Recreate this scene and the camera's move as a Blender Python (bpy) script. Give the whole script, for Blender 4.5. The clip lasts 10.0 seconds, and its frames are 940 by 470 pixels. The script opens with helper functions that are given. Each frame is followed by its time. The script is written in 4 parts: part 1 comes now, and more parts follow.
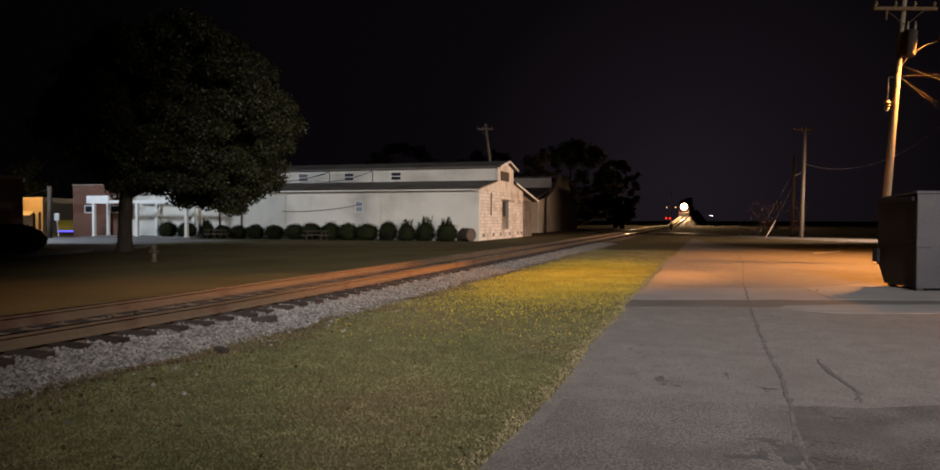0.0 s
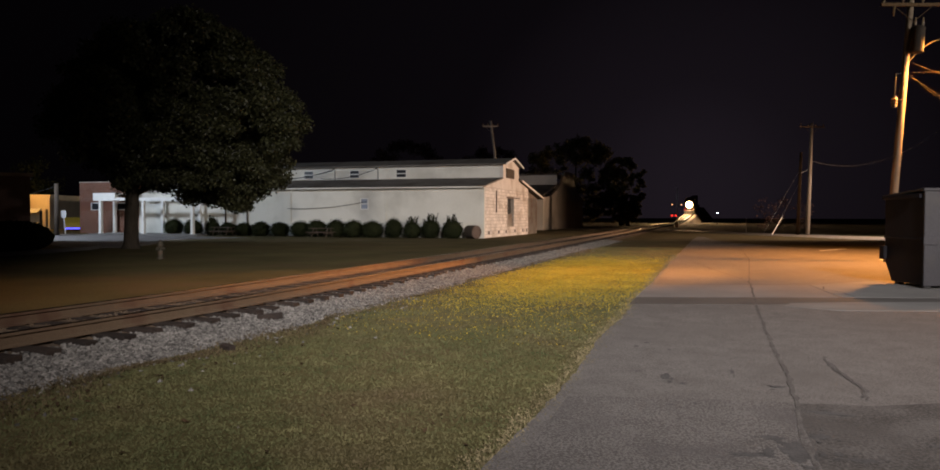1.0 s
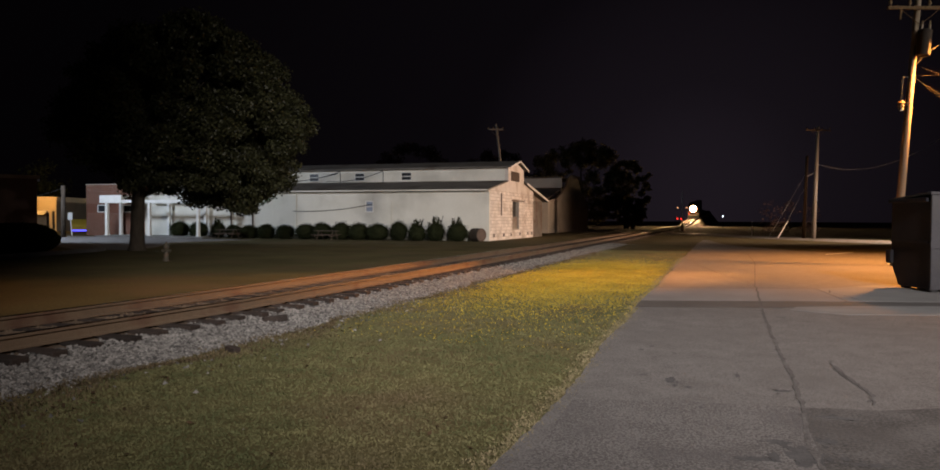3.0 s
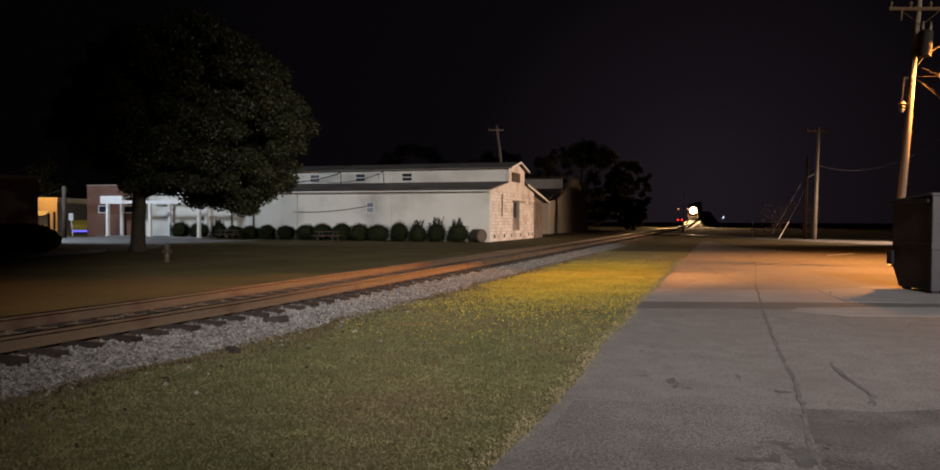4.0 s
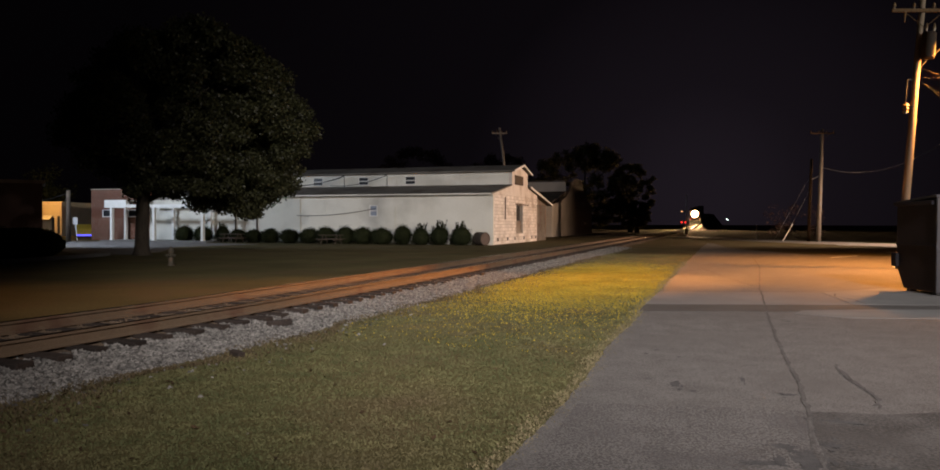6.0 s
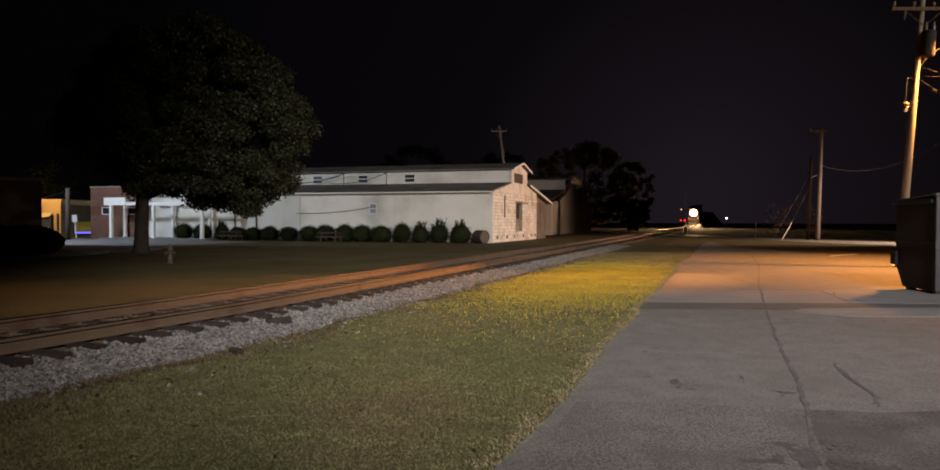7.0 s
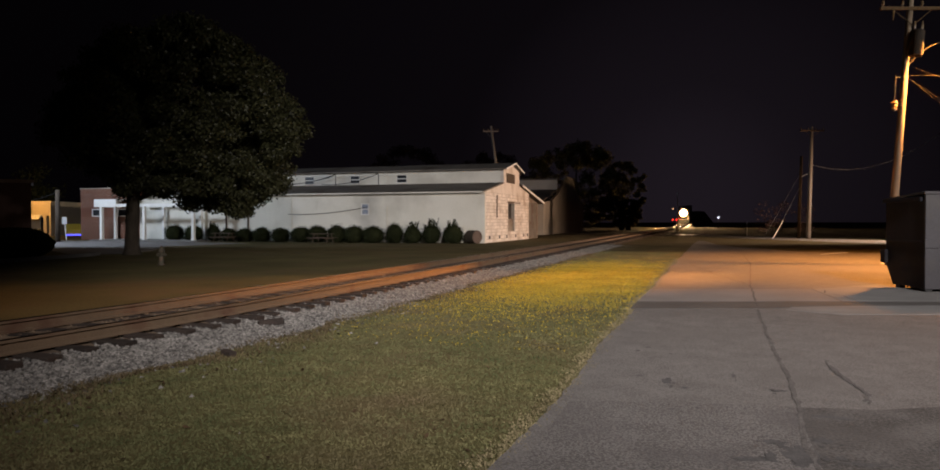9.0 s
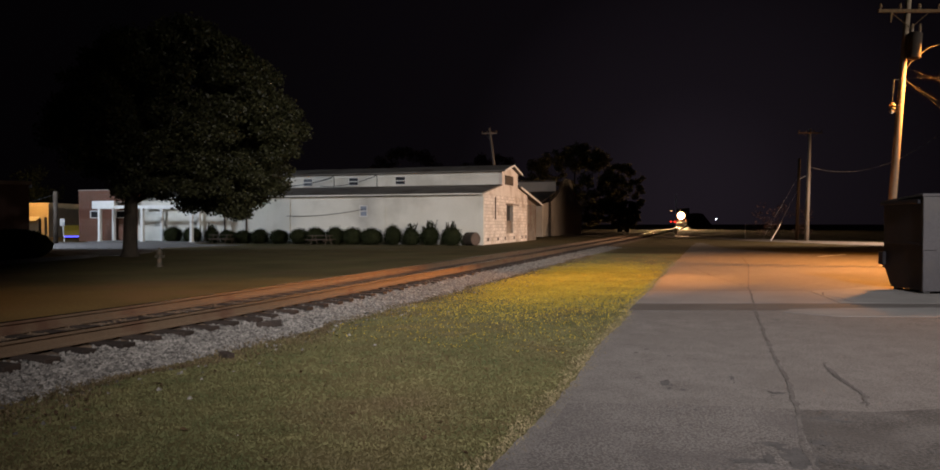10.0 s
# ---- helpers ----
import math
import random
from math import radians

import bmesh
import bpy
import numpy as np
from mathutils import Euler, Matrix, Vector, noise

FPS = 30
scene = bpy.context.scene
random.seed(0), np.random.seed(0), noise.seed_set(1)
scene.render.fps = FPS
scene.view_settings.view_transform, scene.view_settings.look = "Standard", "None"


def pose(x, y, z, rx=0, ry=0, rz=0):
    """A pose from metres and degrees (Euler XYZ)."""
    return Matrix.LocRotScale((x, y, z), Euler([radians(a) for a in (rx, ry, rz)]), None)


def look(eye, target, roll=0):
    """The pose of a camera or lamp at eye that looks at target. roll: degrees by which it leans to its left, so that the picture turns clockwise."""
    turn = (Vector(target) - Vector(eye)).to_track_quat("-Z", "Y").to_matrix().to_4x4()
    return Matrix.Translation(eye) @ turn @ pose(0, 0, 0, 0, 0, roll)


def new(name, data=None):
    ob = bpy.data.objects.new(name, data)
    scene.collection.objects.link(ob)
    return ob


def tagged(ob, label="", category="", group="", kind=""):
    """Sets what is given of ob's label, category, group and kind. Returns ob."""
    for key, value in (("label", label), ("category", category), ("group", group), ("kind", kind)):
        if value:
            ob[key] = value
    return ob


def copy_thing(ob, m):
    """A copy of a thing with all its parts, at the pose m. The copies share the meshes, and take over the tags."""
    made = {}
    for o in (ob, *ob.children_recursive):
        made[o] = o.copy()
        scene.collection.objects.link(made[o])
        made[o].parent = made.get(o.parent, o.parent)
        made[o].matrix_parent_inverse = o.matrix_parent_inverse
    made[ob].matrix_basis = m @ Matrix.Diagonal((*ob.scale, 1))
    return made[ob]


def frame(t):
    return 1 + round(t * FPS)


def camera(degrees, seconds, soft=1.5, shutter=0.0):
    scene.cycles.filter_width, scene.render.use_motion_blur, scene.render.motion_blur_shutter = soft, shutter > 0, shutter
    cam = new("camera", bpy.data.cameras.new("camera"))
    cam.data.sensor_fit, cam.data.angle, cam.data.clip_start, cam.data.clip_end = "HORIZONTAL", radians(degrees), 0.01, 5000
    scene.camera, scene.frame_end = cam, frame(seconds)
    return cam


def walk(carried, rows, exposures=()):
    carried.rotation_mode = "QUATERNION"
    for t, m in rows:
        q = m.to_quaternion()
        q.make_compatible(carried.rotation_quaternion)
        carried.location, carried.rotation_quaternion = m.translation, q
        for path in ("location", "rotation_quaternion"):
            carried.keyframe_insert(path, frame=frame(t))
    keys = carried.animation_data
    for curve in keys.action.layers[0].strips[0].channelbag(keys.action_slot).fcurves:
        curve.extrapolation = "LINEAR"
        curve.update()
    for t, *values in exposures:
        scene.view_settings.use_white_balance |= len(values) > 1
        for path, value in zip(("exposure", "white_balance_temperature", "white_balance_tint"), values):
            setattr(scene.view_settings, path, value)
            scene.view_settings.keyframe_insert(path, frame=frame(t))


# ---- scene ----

# ---- camera: held by hand, standing on the edge of the lot ----
cam = camera(66, 10.0, soft=1.7)
EYE = (0.0, 0.0, 1.65)
PATH = [
    (0, 88.773, -0.171, 17.853),
    (0.5, 88.564, -0.175, 18.055),
    (1, 88.556, -0.171, 18.268),
    (1.5, 88.669, -0.229, 18.346),
    (2, 88.741, -0.276, 18.462),
    (2.5, 88.760, -0.262, 18.603),
    (4, 88.847, -0.310, 18.714),
    (4.5, 88.911, -0.187, 18.705),
    (5, 89.023, -0.086, 18.794),
    (5.5, 89.120, -0.113, 18.934),
    (7, 88.928, -0.223, 18.930),
    (7.5, 88.833, -0.210, 18.825),
    (8, 88.808, -0.149, 18.648),
    (8.5, 88.855, -0.070, 18.475),
    (9, 88.947, 0.038, 18.322),
    (9.5, 89.022, 0.037, 18.259),
    (10, 89.098, 0.0, 18.200),
]
walk(cam, [(t, pose(*EYE, rx, ry, rz)) for t, rx, ry, rz in PATH])

# ---- night sky and lamps ----
world = bpy.data.worlds.new("night_sky")
scene.world = world
world.use_nodes = True
sky_nodes, sky_link = world.node_tree.nodes, world.node_tree.links.new
sky_dir = sky_nodes.new("ShaderNodeTexCoord")
sky_dot = sky_nodes.new("ShaderNodeVectorMath")
sky_dot.operation = "DOT_PRODUCT"
# sky is brightened round the train to stand for the headlight's haze
sky_dot.inputs[1].default_value = (-0.02, 0.999, 0.03)
sky_ramp = sky_nodes.new("ShaderNodeValToRGB")
for place in (0.72, 0.95, 0.99):
    sky_ramp.color_ramp.elements.new(place)
for e, place, level in zip(sky_ramp.color_ramp.elements, (0.0, 0.72, 0.95, 0.99, 1.0), (0.0007, 0.0010, 0.0029, 0.0070, 0.0115)):
    e.position, e.color = place, (level, level * 0.74, level * 1.05, 1)
sky_link(sky_dir.outputs["Generated"], sky_dot.inputs[0])
sky_link(sky_dot.outputs["Value"], sky_ramp.inputs["Fac"])
sky_link(sky_ramp.outputs["Color"], sky_nodes["Background"].inputs["Color"])
scene.view_settings.exposure = 0.0


def lamp(name, place, watts, color, radius=0.15):
    data = bpy.data.lights.new(name, "POINT")
    data.energy, data.color, data.shadow_soft_size = watts, color, radius
    ob = new(name, data)
    ob.location = place
    return ob


SODIUM = (1.0, 0.36, 0.07)
WHITE = (1.0, 0.93, 0.86)
COOL = (0.72, 0.83, 1.0)


def hooded(name, place, target, watts, color, cone, blend, radius=0.15):
    """A lamp in a cut-off hood that lights a wide cone."""
    data = bpy.data.lights.new(name, "SPOT")
    data.energy, data.color, data.shadow_soft_size = watts, color, radius
    data.spot_size, data.spot_blend = radians(cone), blend
    ob = new(name, data)
    ob.matrix_basis = look(place, target)
    return ob


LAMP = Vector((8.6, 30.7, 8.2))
hooded("sodium_light", LAMP, (8.4, 30.6, 0), 19500, SODIUM, 132, 0.4, 0.55)
# extra beam added at the lamp to brighten the verge
hooded("sodium_verge_fill", LAMP, (-4.8, 19.4, 0.0), 48000, SODIUM, 30, 1.0, 0.35)
# added fill without a fitting, brightens the block end wall
hooded("end_wall_fill", (24.0, 66.0, 4.6), (-16.3, 67.5, 2.0), 47000, (1.0, 0.60, 0.38), 80, 1.0, 0.2)
hooded("sodium_spill", LAMP, LAMP - Vector((0, 0.01, 8)), 2100, SODIUM, 176, 0.03, 0.12)
# assumed lamp behind the camera, placed by fitting the lot's brightness
hooded("lot_light", (13.3, -16.9, 18.0), (-5.4, 21.3, 0.0), 103000, (1.0, 0.925, 0.91), 38.8, 1.0, 0.25)
# added unseen flood for the front wall; cone shaped to dim the tree's left
hooded("wall_fill_flood", (52.0, 0.0, 12.0), (-23.9, 48.4, 2.6), 106000, (1.0, 0.91, 0.81), 31, 1.0, 0.6)
# assumed lamp out of view for the lit street and pole
hooded("corner_light", (24.0, 66.0, 9.0), (13.0, 68.0, 0.0), 5500, WHITE, 72, 0.3, 0.2)
# assumed cool lamp, moved out of view to light the porch
hooded("street_light", (-50.0, 36.0, 9.45), (-46.0, 50.0, 0.0), 11000, COOL, 126, 0.4, 0.9)
# assumed amber source for the shop front, no fitting built
lamp("wall_light", (-73.2, 62.0, 4.6), 700, (1.0, 0.5, 0.12), 0.1)

# ---- materials ----


def rgb(c):
    return (c[0], c[1], c[2], 1)


def mat(name, low, high, scale=2.0, fine=40.0, rough=0.8, bump=0.3, depth=0.01, metal=0.0, stain=None, stain_scale=0.4,
        random_value=0.0, spec=0.4, stretch=None, fine_mix=0.5, island=False, tight=0.16):
    """Two scales of noise between two colours, a third colour in patches, and fine relief."""
    m = bpy.data.materials.new(name)
    m.use_nodes = True
    t = m.node_tree
    n, link = t.nodes, t.links.new
    b = n["Principled BSDF"]
    b.inputs["Roughness"].default_value = rough
    b.inputs["Metallic"].default_value = metal
    b.inputs["Specular IOR Level"].default_value = spec
    geo = n.new("ShaderNodeNewGeometry")
    vec = geo.outputs["Position"]
    if stretch:
        mp = n.new("ShaderNodeMapping")
        mp.inputs["Scale"].default_value = stretch
        link(vec, mp.inputs["Vector"])
        vec = mp.outputs["Vector"]
    big = n.new("ShaderNodeTexNoise")
    big.inputs["Scale"].default_value, big.inputs["Detail"].default_value = scale, 4
    small = n.new("ShaderNodeTexNoise")
    small.inputs["Scale"].default_value, small.inputs["Detail"].default_value = fine, 3
    link(vec, big.inputs["Vector"]), link(vec, small.inputs["Vector"])
    mixf = n.new("ShaderNodeMix")
    mixf.inputs["Factor"].default_value = fine_mix
    link(big.outputs["Fac"], mixf.inputs["A"]), link(small.outputs["Fac"], mixf.inputs["B"])
    ramp = n.new("ShaderNodeValToRGB")
    ramp.color_ramp.elements[0].position, ramp.color_ramp.elements[0].color = 0.5 - tight, rgb(low)
    ramp.color_ramp.elements[1].position, ramp.color_ramp.elements[1].color = 0.5 + tight, rgb(high)
    link(mixf.outputs["Result"], ramp.inputs["Fac"])
    out = ramp.outputs["Color"]
    if stain:
        sn = n.new("ShaderNodeTexNoise")
        sn.inputs["Scale"].default_value, sn.inputs["Detail"].default_value = stain_scale, 6
        link(vec, sn.inputs["Vector"])
        sr = n.new("ShaderNodeValToRGB")
        sr.color_ramp.elements[0].position, sr.color_ramp.elements[0].color = 0.5, (0, 0, 0, 1)
        sr.color_ramp.elements[1].position, sr.color_ramp.elements[1].color = 0.68, (0.85, 0.85, 0.85, 1)
        link(sn.outputs["Fac"], sr.inputs["Fac"])
        mx = n.new("ShaderNodeMix")
        mx.data_type = "RGBA"
        link(sr.outputs["Color"], mx.inputs["Factor"])
        link(out, mx.inputs["A"])
        mx.inputs["B"].default_value = rgb(stain)
        out = mx.outputs["Result"]
    if random_value:
        src = geo.outputs["Random Per Island"]
        if not island:
            oi = n.new("ShaderNodeObjectInfo")
            src = oi.outputs["Random"]
        mr = n.new("ShaderNodeMapRange")
        mr.inputs["To Min"].default_value, mr.inputs["To Max"].default_value = 1 - random_value, 1 + random_value
        link(src, mr.inputs["Value"])
        hs = n.new("ShaderNodeHueSaturation")
        link(mr.outputs["Result"], hs.inputs["Value"])
        link(out, hs.inputs["Color"])
        out = hs.outputs["Color"]
    link(out, b.inputs["Base Color"])
    if bump:
        bp = n.new("ShaderNodeBump")
        bp.inputs["Strength"].default_value, bp.inputs["Distance"].default_value = bump, depth
        link(mixf.outputs["Result"], bp.inputs["Height"])
        link(bp.outputs["Normal"], b.inputs["Normal"])
    return m


def glow(name, color, strength):
    m = bpy.data.materials.new(name)
    m.use_nodes = True
    b = m.node_tree.nodes["Principled BSDF"]
    b.inputs["Base Color"].default_value = rgb(color)
    b.inputs["Emission Color"].default_value = rgb(color)
    b.inputs["Emission Strength"].default_value = strength
    return m


ASPHALT = mat("asphalt", (0.08, 0.075, 0.071), (0.158, 0.150, 0.143), 2.6, 70, 0.85, 0.5, 0.006, stain=(0.098, 0.092, 0.087), stain_scale=0.35, tight=0.085, fine_mix=0.78)
ASPHALT_ROUGH = mat("rough_asphalt", (0.068, 0.064, 0.061), (0.15, 0.142, 0.136), 2.2, 55, 0.88, 0.8, 0.01, stain=(0.08, 0.075, 0.075), stain_scale=0.9, tight=0.055, fine_mix=0.82)
ASPHALT_OLD = mat("worn_asphalt", (0.13, 0.122, 0.118), (0.20, 0.19, 0.185), 0.8, 120, 0.85, 0.4, 0.005)
ASPHALT_WORN = mat("ravelled_asphalt", (0.040, 0.038, 0.036), (0.108, 0.102, 0.097), 2.0, 40, 0.9, 0.9, 0.012, stain=(0.06, 0.056, 0.053), stain_scale=0.9, tight=0.1, fine_mix=0.6)
SEAMMAT = mat("worn_seam", (0.06, 0.056, 0.053), (0.14, 0.132, 0.126), 3.0, 45, 0.9, 0.5, 0.006, tight=0.12, fine_mix=0.6, spec=0.15)
DARKASPHALT = mat("dark_patch", (0.062, 0.056, 0.052), (0.095, 0.088, 0.082), 1.2, 100, 0.8, 0.4, 0.004)
CRACK = mat("crack_filler", (0.06, 0.056, 0.054), (0.135, 0.128, 0.123), 3, 60, 0.9, 0.3, 0.006, spec=0.1)
OIL = mat("oil_stain", (0.06, 0.058, 0.058), (0.11, 0.107, 0.105), 4, 70, 0.9, 0.2, 0.003, spec=0.1)
CONCRETE = mat("concrete", (0.13, 0.127, 0.122), (0.19, 0.185, 0.177), 1.1, 60, 0.85, 0.35, 0.004, stain=(0.2, 0.19, 0.18), stain_scale=0.9)
STREET = mat("pale_street", (0.19, 0.183, 0.173), (0.27, 0.262, 0.25), 0.6, 40, 0.6, 0.3, 0.004)
GRASS = mat("lawn", (0.058, 0.052, 0.023), (0.132, 0.113, 0.050), 0.35, 16, 0.95, 0.35, 0.02, stain=(0.115, 0.085, 0.045), stain_scale=0.45, spec=0.1)
BLADE = mat("grass_blade", (0.056, 0.068, 0.028), (0.156, 0.144, 0.066), 0.55, 3.0, 0.8, 0, stain=(0.115, 0.085, 0.050), stain_scale=0.6, random_value=0.06, island=True, spec=0.15)
# dry grass, its yellow deepened to carry the lamp's amber pool
POOLGRASS = mat("amber_pool_grass", (0.27, 0.195, 0.024), (0.47, 0.345, 0.045), 0.9, 9, 0.9, 0, random_value=0.2, island=True, spec=0.05)
STRAW = mat("straw", (0.13, 0.108, 0.06), (0.24, 0.20, 0.115), 2, 12, 0.9, 0, random_value=0.3, island=True, spec=0.1)
STONE = mat("ballast_stone", (0.075, 0.071, 0.065), (0.18, 0.170, 0.156), 5, 60, 0.9, 0.3, 0.004, random_value=0.7, island=True)
BED = mat("ballast_bed", (0.072, 0.050, 0.031), (0.17, 0.122, 0.080), 3, 45, 0.95, 0.9, 0.03, stain=(0.05, 0.035, 0.025), stain_scale=1.2)
TIE = mat("creosoted_wood", (0.013, 0.009, 0.007), (0.036, 0.025, 0.019), 4, 40, 0.85, 0.6, 0.006, random_value=0.3)
RUST = mat("rusty_steel", (0.085, 0.059, 0.037), (0.145, 0.102, 0.064), 2, 60, 0.72, 0.3, 0.002, stain=(0.075, 0.038, 0.024), stain_scale=2.0)
RAILTOP = mat("polished_rail", (0.30, 0.28, 0.26), (0.46, 0.43, 0.41), 3, 60, 0.24, 0.02, 0.001, metal=1.0)
CREAM = mat("cream_paint", (0.62, 0.60, 0.53), (0.74, 0.72, 0.65), 0.5, 14, 0.75, 0.2, 0.006, stain=(0.50, 0.48, 0.42), stain_scale=0.35)
BLOCK = mat("painted_block", (0.62, 0.57, 0.52), (0.78, 0.73, 0.68), 1.5, 22, 0.85, 0.5, 0.01, random_value=0.14, island=True, stain=(0.42, 0.35, 0.28), stain_scale=0.7)
MORTAR = mat("mortar", (0.30, 0.26, 0.22), (0.42, 0.37, 0.31), 3, 40, 0.9, 0.4, 0.01)
ROOFING = mat("grey_roofing", (0.11, 0.10, 0.088), (0.20, 0.182, 0.16), 0.7, 22, 0.8, 0.3, 0.006, stain=(0.07, 0.05, 0.035), stain_scale=0.5)
RIBMETAL = mat("ribbed_sheet_metal", (0.20, 0.17, 0.14), (0.34, 0.30, 0.25), 0.8, 30, 0.55, 0.1, 0.003, metal=0.2, stain=(0.18, 0.11, 0.07), stain_scale=0.9)
TRIM = mat("white_trim", (0.66, 0.65, 0.62), (0.80, 0.79, 0.76), 1.5, 25, 0.6, 0.1, 0.003)
OPENINGSHADE = mat("opening_shade", (0.018, 0.017, 0.016), (0.035, 0.033, 0.03), 3, 30, 0.7, 0.1, 0.003)
BROWNWOOD = mat("weathered_board", (0.05, 0.037, 0.027), (0.095, 0.07, 0.05), 2.5, 30, 0.8, 0.3, 0.004)
CUTWOOD = mat("cut_wood", (0.07, 0.05, 0.042), (0.12, 0.09, 0.075), 3, 30, 0.9, 0.2, 0.004)
BRICK = mat("red_brick", (0.13, 0.052, 0.032), (0.23, 0.095, 0.06), 1.6, 30, 0.88, 0.5, 0.008, random_value=0.2, island=True)
GLASS = mat("dark_window_glass", (0.015, 0.017, 0.02), (0.03, 0.032, 0.036), 1.5, 8, 0.35, 0.02, 0.002, spec=0.2)
PALEGLASS = mat("pale_window_glass", (0.25, 0.29, 0.36), (0.38, 0.42, 0.5), 3, 20, 0.2, 0.02, 0.002, spec=0.6)
POLEWOOD = mat("pole_wood", (0.13, 0.10, 0.072), (0.24, 0.19, 0.14), 2, 30, 0.85, 0.5, 0.006, stretch=(6, 6, 0.5))
GALV = mat("galvanised_steel", (0.32, 0.33, 0.33), (0.46, 0.47, 0.47), 3, 50, 0.45, 0.1, 0.002, metal=0.7)
TRANSFORMER = mat("grey_enamel", (0.018, 0.015, 0.013), (0.03, 0.026, 0.023), 2, 30, 0.8, 0.1, 0.002, stain=(0.035, 0.026, 0.02), stain_scale=2, spec=0.1)
WIRE = mat("black_wire", (0.012, 0.012, 0.012), (0.025, 0.025, 0.025), 2, 20, 0.6, 0)
DARKPOLE = mat("creosoted_pole", (0.042, 0.028, 0.015), (0.095, 0.063, 0.034), 2, 30, 0.9, 0.5, 0.006, stretch=(6, 6, 0.5), spec=0.2)
PALEPOLE = mat("bleached_pole", (0.15, 0.138, 0.12), (0.25, 0.23, 0.205), 2, 30, 0.85, 0.4, 0.006, stretch=(6, 6, 0.5))
DARKBRICK = mat("dark_brick", (0.035, 0.02, 0.018), (0.06, 0.036, 0.03), 1.6, 30, 0.9, 0.4, 0.008)
WIRE2 = mat("dull_wire", (0.008, 0.0075, 0.007), (0.014, 0.013, 0.012), 2, 20, 0.8, 0, spec=0.1)
BRIGHTWIRE = mat("aluminium_wire", (0.30, 0.29, 0.28), (0.42, 0.41, 0.4), 2, 20, 0.4, 0, metal=0.5)
PORCELAIN = mat("porcelain", (0.09, 0.058, 0.028), (0.14, 0.095, 0.05), 3, 20, 0.3, 0)
BARK = mat("bark", (0.028, 0.022, 0.016), (0.07, 0.055, 0.04), 3, 18, 0.95, 1.0, 0.03, stretch=(3, 3, 0.7))
LEAF = mat("tree_leaf", (0.026, 0.028, 0.0125), (0.057, 0.057, 0.026), 0.8, 5, 0.45, 0, random_value=0.5, island=True, spec=0.25)
SHRUBLEAF = mat("shrub_leaf", (0.012, 0.015, 0.007), (0.03, 0.035, 0.016), 1.5, 10, 0.95, 0, random_value=0.4, island=True, spec=0.03)
TWIG = mat("reddish_twig", (0.035, 0.022, 0.02), (0.07, 0.045, 0.04), 1, 8, 0.9, 0, random_value=0.4, island=True, spec=0.05)
WOODSLEAF = mat("far_leaf", (0.10, 0.095, 0.045), (0.20, 0.18, 0.09), 0.5, 4, 0.8, 0, random_value=0.4, island=True, spec=0.1)
BINDARK = mat("dark_green_steel", (0.009, 0.0085, 0.011), (0.018, 0.017, 0.022), 1.5, 25, 0.6, 0.15, 0.004, spec=0.15, stain=(0.02, 0.018, 0.018), stain_scale=2.2)
# bin steel again, paler for the side the lamp lights
BINLIT = mat("lit_bin_steel", (0.030, 0.028, 0.032), (0.05, 0.047, 0.053), 1.2, 25, 0.5, 0.15, 0.004, stain=(0.05, 0.045, 0.043), stain_scale=1.6)
PLASTIC = mat("black_lid_plastic", (0.02, 0.02, 0.021), (0.04, 0.04, 0.042), 2, 30, 0.5, 0.1, 0.003)
HYDRANT = mat("faded_hydrant_paint", (0.065, 0.055, 0.04), (0.10, 0.087, 0.06), 5, 40, 0.6, 0.2, 0.003, stain=(0.16, 0.09, 0.05), stain_scale=6)
YELLOWWALL = mat("buff_stucco", (0.48, 0.40, 0.26), (0.6, 0.5, 0.34), 1, 20, 0.85, 0.2, 0.005)
LOCO = mat("pale_engine_paint", (0.50, 0.48, 0.45), (0.62, 0.60, 0.57), 1.5, 20, 0.5, 0.1, 0.003, stain=(0.3, 0.26, 0.22), stain_scale=1)
LOCODARK = mat("dark_engine_paint", (0.03, 0.03, 0.032), (0.06, 0.06, 0.062), 1.5, 20, 0.5, 0.1, 0.003)
BLACKSTEEL = mat("black_steel", (0.02, 0.02, 0.02), (0.045, 0.045, 0.045), 2, 30, 0.55, 0.1, 0.003)
CARYELLOW = mat("yellow_car_paint", (0.5, 0.33, 0.04), (0.58, 0.39, 0.06), 1, 10, 0.3, 0)
TYRE = mat("tyre_rubber", (0.015, 0.015, 0.015), (0.03, 0.03, 0.03), 3, 40, 0.85, 0.2, 0.003)
HEADLAMP = glow("headlamp_glow", (1.0, 0.60, 0.30), 1900.0)
REDLAMP = glow("red_lamp_glow", (1.0, 0.04, 0.03), 3.0)
WARMLAMP = glow("warm_lamp_glow", (1.0, 0.45, 0.2), 4.0)
SODIUMLENS = glow("sodium_lens_glow", (1.0, 0.45, 0.1), 30.0)
COOLLENS = glow("white_lens_glow", (0.85, 0.93, 1.0), 30.0)
BLUELAMP = glow("blue_lamp_glow", (0.10, 0.10, 1.0), 2.2)
GREENLAMP = glow("green_lamp_glow", (0.2, 1.0, 0.45), 6.0)



def translucent(m, amount):
    """Let part of the light through thin leaves."""
    n, link = m.node_tree.nodes, m.node_tree.links.new
    b = n["Principled BSDF"]
    thin = n.new("ShaderNodeBsdfTranslucent")
    mix = n.new("ShaderNodeMixShader")
    mix.inputs["Fac"].default_value = amount
    link(b.inputs["Base Color"].links[0].from_socket, thin.inputs["Color"])
    link(b.outputs["BSDF"], mix.inputs[1]), link(thin.outputs["BSDF"], mix.inputs[2])
    link(mix.outputs["Shader"], n["Material Output"].inputs["Surface"])


